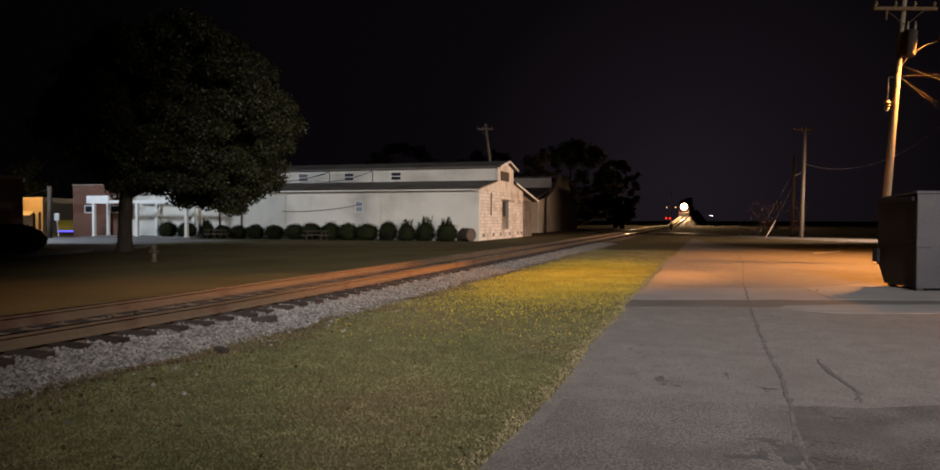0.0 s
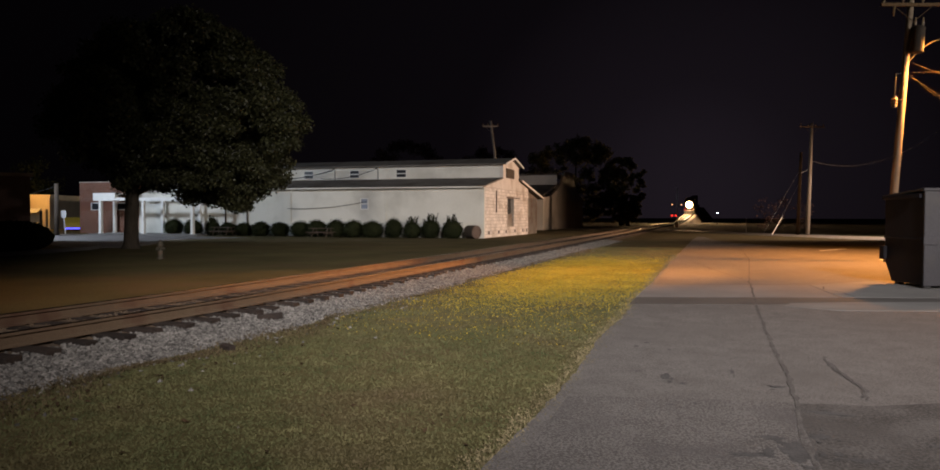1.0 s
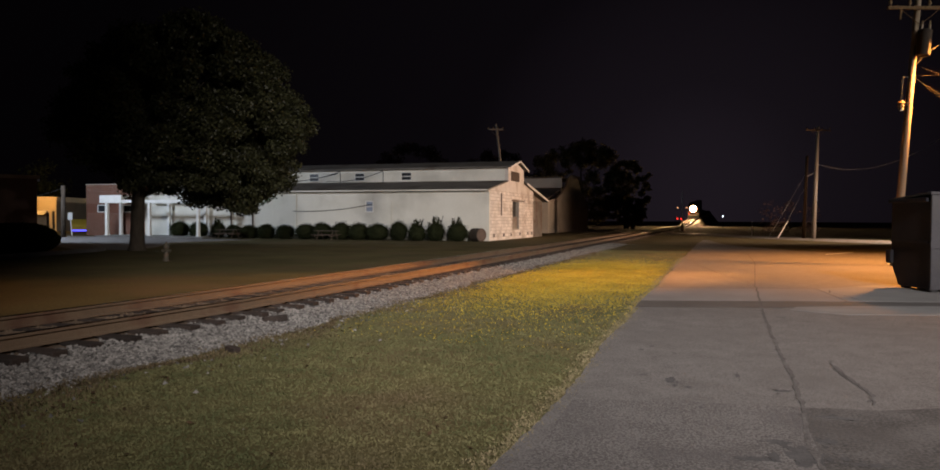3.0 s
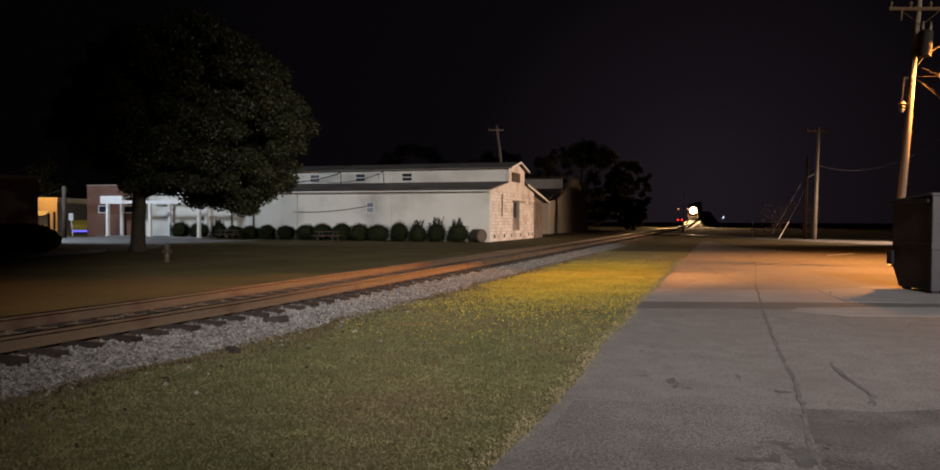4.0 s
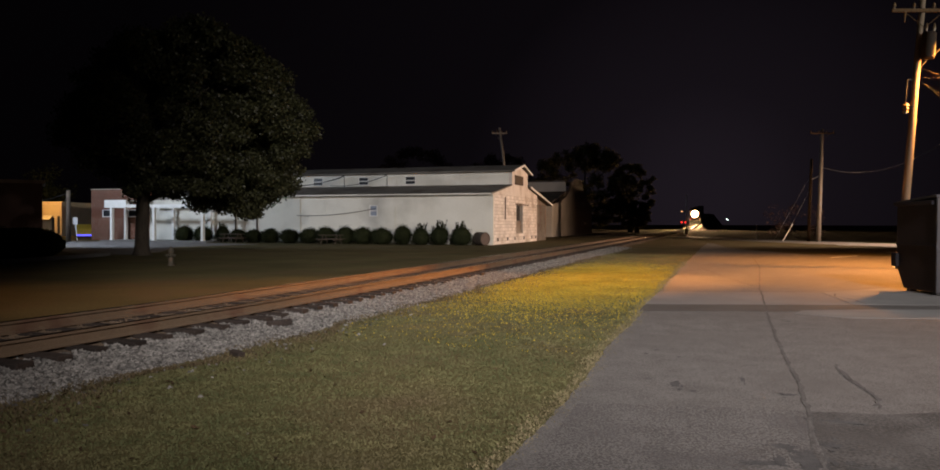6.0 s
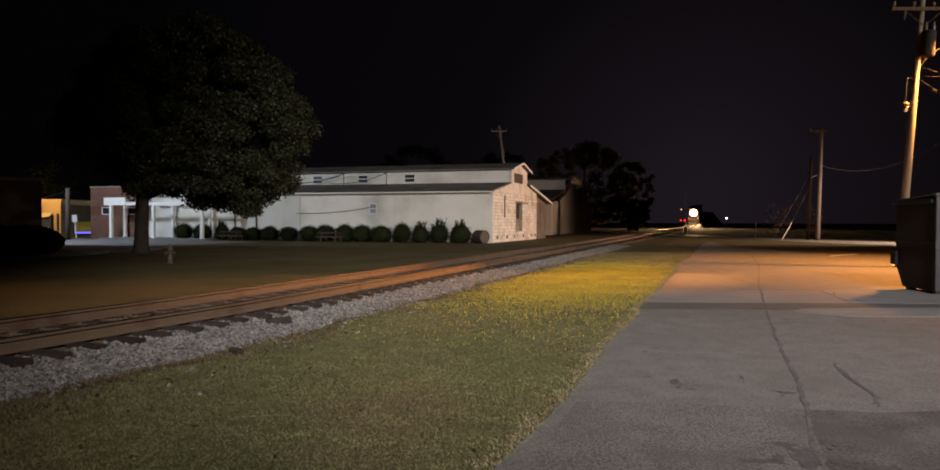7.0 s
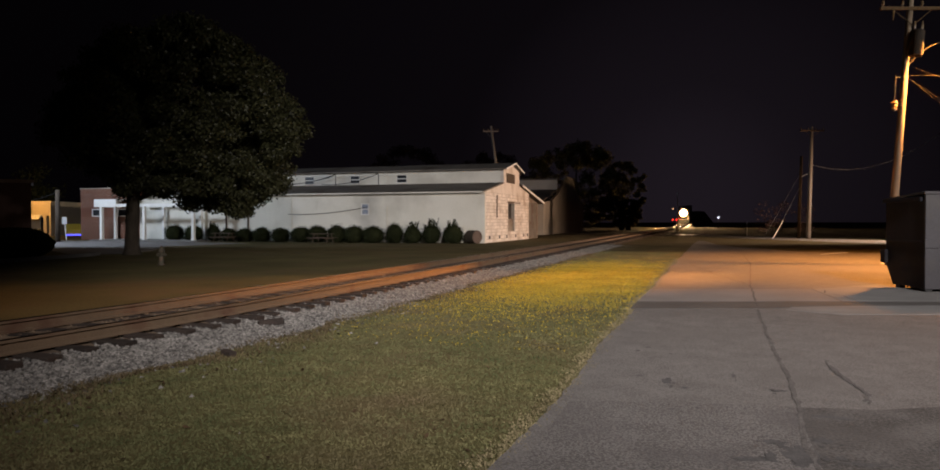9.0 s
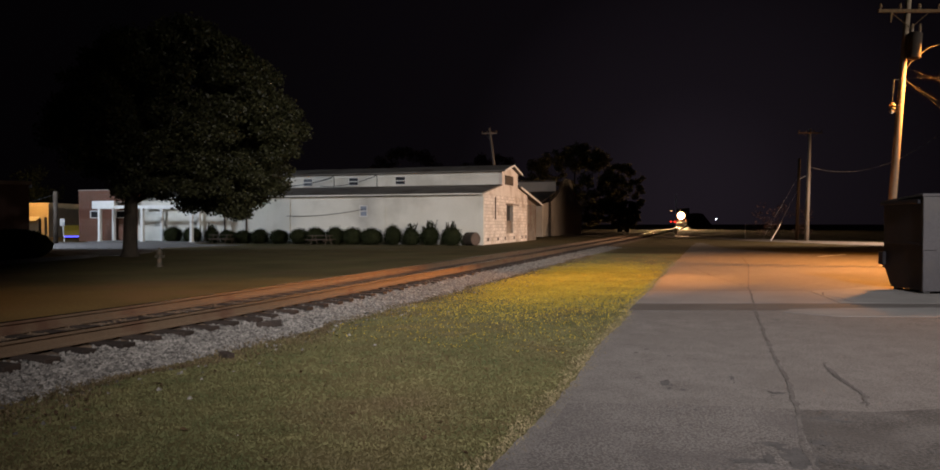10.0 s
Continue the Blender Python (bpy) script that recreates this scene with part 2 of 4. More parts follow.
translucent(WOODSLEAF, 0.6)
translucent(LEAF, 0.25)

# ---- mesh helpers ----


def mesh_object(name, bm, material, smooth=False):
    me = bpy.data.meshes.new(name)
    if smooth:
        for f in bm.faces:
            f.smooth = True
    bmesh.ops.recalc_face_normals(bm, faces=bm.faces)
    bm.to_mesh(me)
    bm.free()
    me.materials.append(material)
    return new(name, me)


def part(name, bm, material, parent, label="", smooth=False):
    ob = mesh_object(name, bm, material, smooth)
    ob.parent = parent
    if label:
        ob["label"] = label
    return ob


def share(name, ob, parent, m):
    """One more part on the same mesh."""
    o = new(name, ob.data)
    o.parent = parent
    o.matrix_basis = m
    return o


def thing(name, label, category, place=(0, 0, 0), turn=0, group="", kind=""):
    ob = new(name)
    ob.matrix_basis = pose(*place, 0, 0, turn)
    return tagged(ob, label, category, group, kind)


def raw_mesh(name, verts, faces, material, parent=None, smooth=False):
    me = bpy.data.meshes.new(name)
    me.from_pydata(verts, [], faces)
    if smooth:
        me.polygons.foreach_set("use_smooth", [True] * len(me.polygons))
    me.materials.append(material)
    ob = new(name, me)
    ob.parent = parent
    return ob


def box(bm, x0, x1, y0, y1, z0, z1, bevel=0.0):
    r = bmesh.ops.create_cube(bm, size=1)
    vs = r["verts"]
    bmesh.ops.transform(bm, verts=vs, matrix=Matrix.LocRotScale(((x0 + x1) / 2, (y0 + y1) / 2, (z0 + z1) / 2), None, (x1 - x0, y1 - y0, z1 - z0)))
    if bevel:
        es = list({e for v in vs for e in v.link_edges})
        bmesh.ops.bevel(bm, geom=es, offset=bevel, segments=1, affect="EDGES")
    return bm


def one_box(*a, bevel=0.0):
    return box(bmesh.new(), *a, bevel=bevel)


def tube(bm, p, q, r0, r1=None, seg=10):
    p, q = Vector(p), Vector(q)
    d = q - p
    m = Matrix.Translation((p + q) / 2) @ d.to_track_quat("Z", "Y").to_matrix().to_4x4()
    bmesh.ops.create_cone(bm, cap_ends=True, segments=seg, radius1=r0, radius2=r0 if r1 is None else r1, depth=d.length, matrix=m)
    return bm


def chain(bm, pts, radii, seg=8):
    """One continuous round tube through the points."""
    pts = [Vector(p) for p in pts]
    rings = []
    n = len(pts)
    for i, p in enumerate(pts):
        d = (pts[min(i + 1, n - 1)] - pts[max(i - 1, 0)]).normalized()
        side = d.cross(Vector((0.12, 0.97, 0.2))).normalized()
        other = d.cross(side)
        rings.append([bm.verts.new(p + (side * math.cos(6.28319 * k / seg) + other * math.sin(6.28319 * k / seg)) * radii[i]) for k in range(seg)])
    for a, b in zip(rings, rings[1:]):
        for k in range(seg):
            bm.faces.new((a[k], a[(k + 1) % seg], b[(k + 1) % seg], b[k]))
    bm.faces.new(rings[0])
    bm.faces.new(rings[-1])
    return bm


def sag(p, q, drop, n=12):
    p, q = Vector(p), Vector(q)
    return [p.lerp(q, i / n) - Vector((0, 0, drop * 4 * (i / n) * (1 - i / n))) for i in range(n + 1)]


def wire(name, p, q, drop, r, material, parent, n=12):
    bm = bmesh.new()
    chain(bm, sag(p, q, drop, n), [r] * (n + 1), 5)
    return part(name, bm, material, parent)


def prism(bm, outline, axis, a, b):
    """Extrude an outline of (u, v): along x the outline is (y, z), along y it is (x, z), along z it is (x, y)."""
    def at(u, v, w):
        return {"x": (w, u, v), "y": (u, w, v), "z": (u, v, w)}[axis]
    lo = [bm.verts.new(at(u, v, a)) for u, v in outline]
    hi = [bm.verts.new(at(u, v, b)) for u, v in outline]
    bm.faces.new(lo)
    bm.faces.new(hi[::-1])
    k = len(outline)
    for i in range(k):
        bm.faces.new((lo[i], hi[i], hi[(i + 1) % k], lo[(i + 1) % k]))
    return bm


def leaves(name, centres, radii, count, size, material, parent=None, seed=1, flat=0.75, shell=0.35):
    """Small bent leaves scattered through the outer part of many clumps."""
    rng = np.random.default_rng(seed)
    c, r = np.array(centres, float), np.array(radii, float)
    w = r ** 2
    idx = rng.choice(len(c), count, p=w / w.sum())
    d = rng.normal(size=(count, 3))
    d /= np.linalg.norm(d, axis=1)[:, None]
    rad = r[idx] * (1 - shell * rng.random(count) ** 1.5) * (1 + 0.12 * rng.normal(size=count))
    p = c[idx] + d * rad[:, None] * np.array((1, 1, flat))
    u = rng.normal(size=(count, 3))
    u /= np.linalg.norm(u, axis=1)[:, None]
    v = np.cross(u, d + 0.5 * rng.normal(size=(count, 3)))
    v /= np.linalg.norm(v, axis=1)[:, None] + 1e-9
    s = size * (0.6 + 0.8 * rng.random(count))[:, None]
    verts = np.stack([p - u * s * 0.5, p + v * s * 0.32, p + u * s * 0.5, p - v * s * 0.32], 1).reshape(-1, 3)
    k = np.arange(count)[:, None] * 4
    faces = (k + np.array([[0, 1, 2, 3]])).tolist()
    return raw_mesh(name, verts.tolist(), faces, material, parent)

# ---- ground, road, lot ----
LEFT = -1.35      # the lot's edge along the verge
TRACK = -8.08     # the middle of the track


def track_x(y):
    """The track is straight but for a slow bend at both ends."""
    return TRACK + (0.00065 * (y - 165) ** 2 if y > 165 else 0) - (0.006 * (12 - y) ** 2 if y < 12 else 0)


def track_z(y):
    return 0.0012 * (y - 182) ** 2 if y > 182 else 0.0


bm = bmesh.new()
bmesh.ops.create_grid(bm, x_segments=40, y_segments=40, size=1500)
ground = tagged(mesh_object("ground", bm, GRASS), "short dry patchy grass covering flat ground", "ground", kind="structure")

bm = bmesh.new()
rng = random.Random(77)
ragged = []
y = 46.0
while y > -2:
    ragged.append((LEFT + 0.006 * max(0, y - 20) + rng.uniform(-0.022, 0.022) + 0.03 * math.sin(y * 1.1), y))
    y -= 0.16 if y < 20 else 0.5
prism(bm, [(LEFT, -40), (40, -40), (40, 14), (14, 36), (8.5, 42.1), (5, 42.6), (3.7, 44.8), (1.6, 49.6), (0.5, 54), (-0.4, 64), (-0.9, 64.3), (-1.15, 54)] + ragged, "z", -0.05, 0.02)
road = tagged(mesh_object("road", bm, ASPHALT), "worn grey asphalt lot with cracks and patches", "road", kind="structure")


def slab(name, outline, top, material, parent, label="", low=-0.02):
    return part(name, prism(bmesh.new(), outline, "z", low, top), material, parent, label)


# bands of darker and paler asphalt running straight across the lot
slab("dark_patch", [(-1.4, 13.78), (1.2, 14.62), (1.3, 15.95), (-1.4, 15.05)], 0.024, DARKASPHALT, road, "dark asphalt band across the lot")
slab("dark_patch", [(1.2, 14.64), (2.4, 15.45), (4.4, 16.15), (7, 17.0), (7, 17.75), (4.2, 16.85), (1.3, 15.97)], 0.0245, DARKASPHALT, road, "dark asphalt band across the lot")
slab("pale_band", [(-1.4, 15.07), (1.3, 15.99), (2.55, 16.4), (2.3, 19.1), (-1.35, 17.9)], 0.023, ASPHALT_OLD, road, "paler asphalt band across the lot")
slab("near_patch", [(-1.15, -12), (0.66, -12), (0.72, 6.9), (-0.3, 6.75), (-1.2, 6.5)], 0.0225, ASPHALT_ROUGH, road, "older coarse asphalt")
slab("near_patch", [(0.6, -12), (7, -12), (7, 8.6), (4.5, 8.9), (3.2, 8.2), (2.2, 7.45), (1.4, 7.02), (0.98, 6.95), (0.6, 6.85)], 0.0217, ASPHALT_WORN, road, "older coarse asphalt")
slab("concrete_strip", [(1.33, 14.45), (2.15, 14.05), (4.6, 14.75), (9, 16.2), (9, 17.6), (4.3, 16.13), (2.4, 15.43), (1.5, 14.95)], 0.0262, CONCRETE, road, "pale concrete apron strip")
slab("concrete_pad", [(2.6, 16.45), (4.2, 16.9), (9, 18.4), (8, 22.4), (4.2, 21.2), (2.35, 19.1)], 0.0247, CONCRETE, road, "pale concrete pad")


def ribbon(name, pts, w, material, parent, seed, z=0.0252, wander=0.05):
    rng = random.Random(seed)
    bm = bmesh.new()
    rows = []
    n = 0
    for (x0, y0), (x1, y1) in zip(pts, pts[1:]):
        k = max(2, int(math.hypot(x1 - x0, y1 - y0) / 0.12))
        for i in range(k):
            a = i / k
            yy = y0 + (y1 - y0) * a
            jx = wander * (noise.noise(Vector((seed, 1.1 * yy, 0))) + 0.7 * noise.noise(Vector((seed, 5.0 * yy, 3)))) + rng.uniform(-0.006, 0.006)
            ww = w * rng.uniform(0.35, 1.3)
            x, y = x0 + (x1 - x0) * a + jx, y0 + (y1 - y0) * a
            rows.append((bm.verts.new((x - ww / 2, y, z)), bm.verts.new((x + ww / 2, y, z))))
            n += 1
    for a, b in zip(rows, rows[1:]):
        bm.faces.new((a[0], a[1], b[1], b[0]))
    return part(name, bm, material, parent)


SEAM = [(0.66, 4.6), (0.72, 6.6), (0.8, 8), (0.78, 9.9), (0.84, 13.6), (0.95, 18), (1.0, 20), (1.5, 30), (1.57, 38)]
ribbon("worn_seam", SEAM, 0.05, SEAMMAT, road, 1, 0.0249, 0.03)
for k, (p, q) in enumerate(zip(SEAM, SEAM[1:])):
    for a, b in ((0.05, 0.28), (0.66, 0.9)):
        ribbon("crack", [(p[0] + (q[0] - p[0]) * f, p[1] + (q[1] - p[1]) * f) for f in (a, b)], 0.013, CRACK, road, 1, 0.0254, 0.03)
for k, w in ((2, 0.04), (13, 0.02)):
    ribbon("crack", [(1.30 + 0.02 * (k % 5), 7.1 + 0.1 * (k % 3)), (1.36 + 0.02 * (k % 4), 7.6), (1.35, 8.2), (1.31, 8.8), (1.28, 9.45 - 0.2 * (k % 2))], w, CRACK, road, k, 0.0252 + 0.0001 * (k % 7), 0.08)
ribbon("crack", [(2.9, 16.6), (2.75, 17.5), (2.5, 18.2), (2.6, 19.0)], 0.03, CRACK, road, 3, 0.0264)
ribbon("crack", [(-0.7, 29), (0.1, 24), (0.9, 20.2)], 0.05, CRACK, road, 4)


def blot(name, x, y, rx, ry, parent, seed):
    """A ragged stain with a few spatters round it."""
    rng = random.Random(seed)
    bm = bmesh.new()
    for k in range(1 if max(rx, ry) < 0.1 else 7):
        sx, sy, c = (1, 1, (x, y)) if k == 0 else (rng.uniform(0.15, 0.4), rng.uniform(0.15, 0.4), (x + rng.gauss(0, 0.8) * rx, y + rng.gauss(0, 0.8) * ry))
        n = 36
        vs = []
        for a in range(n):
            w = 6.28319 * a / n
            q = 0.75 + 0.45 * noise.noise(Vector((math.cos(w) * 1.6 + seed * 3, math.sin(w) * 1.6, k))) + 0.3 * noise.noise(Vector((math.cos(w) * 5, math.sin(w) * 5 + seed, k)))
            vs.append(bm.verts.new((c[0] + rx * sx * q * math.cos(w), c[1] + ry * sy * q * math.sin(w), 0.0232 + 0.0006 * k + 0.00004 * seed)))
        bm.faces.new(vs)
    return part(name, bm, OIL, parent)


for i, (x, y, rx, ry) in enumerate([(-0.4, 7.63, 0.07, 0.16), (-0.23, 7.36, 0.055, 0.07), (0.64, 7.52, 0.11, 0.06), (0.62, 5.45, 0.16, 0.3), (0.8, 5.9, 0.1, 0.1), (0.45, 5.75, 0.1, 0.07), (1.0, 6.62, 0.22, 0.06),
                                   (-0.75, 9.6, 0.05, 0.05), (-0.85, 9.3, 0.04, 0.06), (-0.45, 9.2, 0.04, 0.04), (-0.7, 7.8, 0.06, 0.03), (0.3, 5.3, 0.16, 0.06),
                                   (1.0, 5.4, 0.14, 0.05), (-0.3, 6.5, 0.04, 0.03), (-0.1, 6.6, 0.03, 0.03), (1.1, 13.2, 0.08, 0.06), (0.25, 8.1, 0.03, 0.12), (2.3, 6.4, 0.14, 0.1), (1.6, 5.9, 0.1, 0.05), (2.0, 5.3, 0.2, 0.07)]):
    blot("oil_stain", x, y, rx, ry, road, i)

# the painted bay lines at the far end of the lot
slab("paint_line", [(5.2, 39.5), (5.3, 39.5), (6.9, 42.3), (6.8, 42.3)], 0.026, TRIM, road)
slab("paint_line", [(6.3, 29.0), (6.42, 29.0), (6.5, 32.0), (6.38, 32.0)], 0.026, TRIM, road)

bm = bmesh.new()
prism(bm, [(16, 50), (12, 58.9), (2.6, 75.2), (-1.8, 88), (-8, 95), (-17.5, 98), (-60, 116), (-60, 123), (-17, 105), (-7, 102), (0, 97), (2.95, 86), (14.3, 69.8), (22, 58), (34, 30), (28, 28)], "z", -0.05, 0.03)
street = tagged(mesh_object("pavement", bm, STREET), "pale worn side street crossing beyond the lot", "road", kind="structure")
bm = bmesh.new()
prism(bm, [(-31.5, 28.9), (-28.6, 29.6), (-30.2, 33.5), (-34.5, 39.5), (-33.5, 47.3), (-40, 48.2), (-54, 49.5), (-90, 58), (-92, 50), (-52, 42)], "z", -0.05, 0.02)
tagged(mesh_object("pavement", bm, ASPHALT_OLD), "pale driveway before the porch", "pavement", kind="structure")

# ---- railway track ----
track = thing("railway_track", "rusty single railway track on dark wooden sleepers and pale ballast", "railway track", kind="structure")
STEP = 4.0
ys = [-30 + STEP * i for i in range(70)]


def along(name, profile, material, label="", offset=0.0):
    """Sweep a closed profile of (across, up) along the track."""
    verts, faces = [], []
    k = len(profile)
    for y in ys:
        x, z = track_x(y) + offset, track_z(y)
        verts += [(x + u, y, z + v) for u, v in profile]
    for i in range(len(ys) - 1):
        for j in range(k):
            a, b = i * k + j, i * k + (j + 1) % k
            faces.append((a, b, b + k, a + k))
    ob = raw_mesh(name, verts, faces, material, track)
    if label:
        ob["label"] = label
    return ob


along("ballast_bed", [(-5.0, -4.0), (-1.9, 0.0), (-1.35, 0.09), (-0.75, 0.13), (0.7, 0.13), (0.86, 0.10), (1.1, 0.07), (1.42, 0.03), (2.2, -0.02), (5.3, -4.0)], BED, "brown earthy ballast between the rails")
RAIL = [(-0.07, 0.15), (0.07, 0.15), (0.07, 0.162), (0.012, 0.185), (0.010, 0.27), (0.036, 0.285), (0.036, 0.316), (0.026, 0.322), (-0.026, 0.322), (-0.036, 0.316), (-0.036, 0.285), (-0.010, 0.27), (-0.012, 0.185), (-0.07, 0.162)]
HEAD = [(-0.034, 0.318), (0.034, 0.318), (0.03, 0.3255), (-0.03, 0.3255)]
for s in (-0.755, 0.755):
    along("rail", RAIL, RUST, "rusty steel rail", s)
    along("rail_head", HEAD, RAILTOP, "polished running surface", s)

tie0 = part("sleeper", one_box(-1.28, 1.28, -0.11, 0.11, -0.03, 0.15, bevel=0.012), TIE, track)
rng = random.Random(5)
tie0.matrix_basis = pose(track_x(0), 0, 0)
far_v, far_f = [], []
for i in range(-20, 460):
    y = i * 0.52 + rng.uniform(-0.03, 0.03)
    x, z, a = track_x(y) + rng.uniform(-0.06, 0.06), track_z(y) + rng.uniform(-0.012, 0.004), rng.uniform(-1.2, 1.2)
    if -6 <= i < 230:
        share("sleeper", tie0, track, pose(x, y, z, 0, 0, a))
    else:
        k = len(far_v)
        far_v += [(x + sx * 1.28, y + sy * 0.11, z + sz) for sz in (0.0, 0.15) for sx, sy in ((-1, -1), (1, -1), (1, 1), (-1, 1))]
        far_f += [(k + 4, k + 5, k + 6, k + 7), (k, k + 1, k + 5, k + 4), (k + 1, k + 2, k + 6, k + 5), (k + 2, k + 3, k + 7, k + 6), (k + 3, k, k + 4, k + 7)]
ob = raw_mesh("distant_sleepers", far_v, far_f, TIE, track)
ob["kind"] = "stuff"


def stones(name, count, seed, spot, size, material, parent):
    r = np.random.default_rng(seed)
    base = np.array([(1, 0, 0), (0, 1, 0), (-1, 0, 0), (0, -1, 0), (0, 0, 0.8), (0, 0, -0.8)], float)
    f0 = np.array([(0, 1, 4), (1, 2, 4), (2, 3, 4), (3, 0, 4), (1, 0, 5), (2, 1, 5), (3, 2, 5), (0, 3, 5)])
    p = spot(r, count)
    s = size * (0.55 + 0.9 * r.random(count))
    v = base[None] * (0.65 + 0.7 * r.random((count, 6, 1))) * s[:, None, None]
    a = r.random(count) * 6.283
    b = (r.random(count) - 0.5) * 1.6
    ca, sa, cb, sb = np.cos(a), np.sin(a), np.cos(b), np.sin(b)
    x, y, z = v[..., 0], v[..., 1], v[..., 2]
    y, z = y * cb[:, None] - z * sb[:, None], y * sb[:, None] + z * cb[:, None]
    x, y = x * ca[:, None] - y * sa[:, None], x * sa[:, None] + y * ca[:, None]
    v = np.stack([x, y, z], -1) + p[:, None]
    f = (np.arange(count)[:, None, None] * 6 + f0[None]).reshape(-1, 3)
    ob = raw_mesh(name, v.reshape(-1, 3).tolist(), f.tolist(), material, parent)
    ob["kind"] = "stuff"
    return ob


def shoulder(r, n):
    y = 3 + 48 * r.random(n) ** 1.4
    u = 1.04 + 1.2 * r.random(n) ** 0.85 + 0.07 * r.normal(size=n) + np.where(r.random(n) < 0.06, 0.3 * r.exponential(size=n), 0)
    x = np.array([track_x(q) for q in y]) + u
    z = np.interp(u, (0.86, 1.1, 1.42, 2.2, 2.5), (0.115, 0.10, 0.055, -0.005, -0.01)) + 0.008
    return np.stack([x, y, z], -1)


def between(r, n):
    y = 3 + 40 * r.random(n) ** 1.3
    u = -1.9 + 2.6 * r.random(n)
    x = np.array([track_x(q) for q in y]) + u
    return np.stack([x, y, np.full(n, 0.125) - np.maximum(0, -u - 0.9) * 0.1], -1)


stones("ballast_stones", 62000, 11, shoulder, 0.026, STONE, track)
stones("bed_stones", 9000, 12, between, 0.03, BED, track)
bm = one_box(-0.05, 0.05, -0.19, 0.19, 0, 0.09, bevel=0.01)
ob = tagged(mesh_object("wood_offcut", bm, TIE), "dark chunk of old sleeper lying on the ballast", "wood")
ob.matrix_basis = pose(-6.45, 9.66, 0.05, 4, 3, -48)
bm = one_box(-0.05, 0.05, -0.1, 0.1, 0, 0.07, bevel=0.01)
ob = tagged(mesh_object("wood_offcut", bm, TIE), "dark chunk of old sleeper lying on the ballast", "wood")
ob.matrix_basis = pose(-5.62, 7.5, 0.0, 4, 3, 70)


def grass_patch(name, n, seed, spot, height):
    r = np.random.default_rng(seed)
    p = spot(r, n)
    a = r.random(n) * 6.283
    w = 0.005 + 0.006 * r.random(n)
    h = height * (0.35 + 0.9 * r.random(n))
    lean = r.normal(size=(n, 2)) * 0.6 * h[:, None]
    dx, dy = np.cos(a) * w, np.sin(a) * w
    v = np.stack([p + np.stack([dx, dy, 0 * w], -1), p - np.stack([dx, dy, 0 * w], -1), p + np.stack([lean[:, 0], lean[:, 1], h], -1)], 1)
    f = np.arange(3 * n).reshape(-1, 3)
    ob = raw_mesh(name, v.reshape(-1, 3).tolist(), f.tolist(), BLADE)
    return tagged(ob, "mown patchy grass blades beside the track", "grass", kind="stuff")


def verge(r, n):
    y = 2.5 + 38 * r.random(n) ** 1.9
    edge = -5.85 + 0.14 * np.sin(y * 0.9) + 0.1 * np.sin(y * 2.7 + 1) + 0.06 * np.sin(y * 7)
    x = edge + (LEFT + 0.12 - edge) * r.random(n) ** 1.08
    tuft = 0.16 * r.normal(size=(n // 12 + 1, 2))
    return np.stack([x + tuft[np.arange(n) // 12, 0] * 0.3, y, np.zeros(n)], -1)


grass_patch("grass", 290000, 21, verge, 0.017)


# blades spread over the lit part of the verge, pool painted in
def lamp_pool(r, n):
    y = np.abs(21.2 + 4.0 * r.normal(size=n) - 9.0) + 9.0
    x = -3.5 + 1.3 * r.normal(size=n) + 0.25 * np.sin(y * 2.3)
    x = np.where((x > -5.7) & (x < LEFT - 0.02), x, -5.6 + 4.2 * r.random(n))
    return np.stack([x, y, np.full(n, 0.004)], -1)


tagged(grass_patch("sunburnt_grass", 110000, 23, lamp_pool, 0.024), "dry yellow verge grass, deepened for the lamp's amber pool", "grass").data.materials[0] = POOLGRASS


def fringe(r, n):
    y = 3 + 30 * r.random(n) ** 1.6
    x = LEFT + 0.03 * np.sin(y * 1.1) + 0.006 * np.maximum(0, y - 20) - 0.04 + 0.07 * r.normal(size=n) + 0.06 * np.sin(y * 6.3) * r.random(n)
    return np.stack([x, y, np.full(n, 0.012)], -1)


tagged(grass_patch("dry_grass", 12000, 22, fringe, 0.018), "dry straw-coloured grass along the asphalt edge", "grass").data.materials[0] = STRAW


DEADWEED = mat("brown_weed", (0.05, 0.038, 0.022), (0.13, 0.10, 0.055), 0.9, 10, 0.9, 0, random_value=0.35, island=True, spec=0.1)


def weeds(r, n):
    y = 3 + 34 * r.random(n) ** 1.7
    x = -5.75 + 0.14 * np.sin(y * 0.9) + 0.1 * np.sin(y * 2.7 + 1) + 0.3 * r.normal(size=n) * (0.6 + 0.5 * np.sin(y * 1.7))
    return np.stack([x, y, np.full(n, 0.004)], -1)


tagged(grass_patch("dead_weeds", 16000, 24, weeds, 0.045), "brown dead weeds along the edge of the ballast", "weeds").data.materials[0] = DEADWEED


LITTER = mat("dead_leaf", (0.03, 0.02, 0.012), (0.085, 0.055, 0.03), 3, 30, 0.9, 0, random_value=0.5, island=True, spec=0.1)


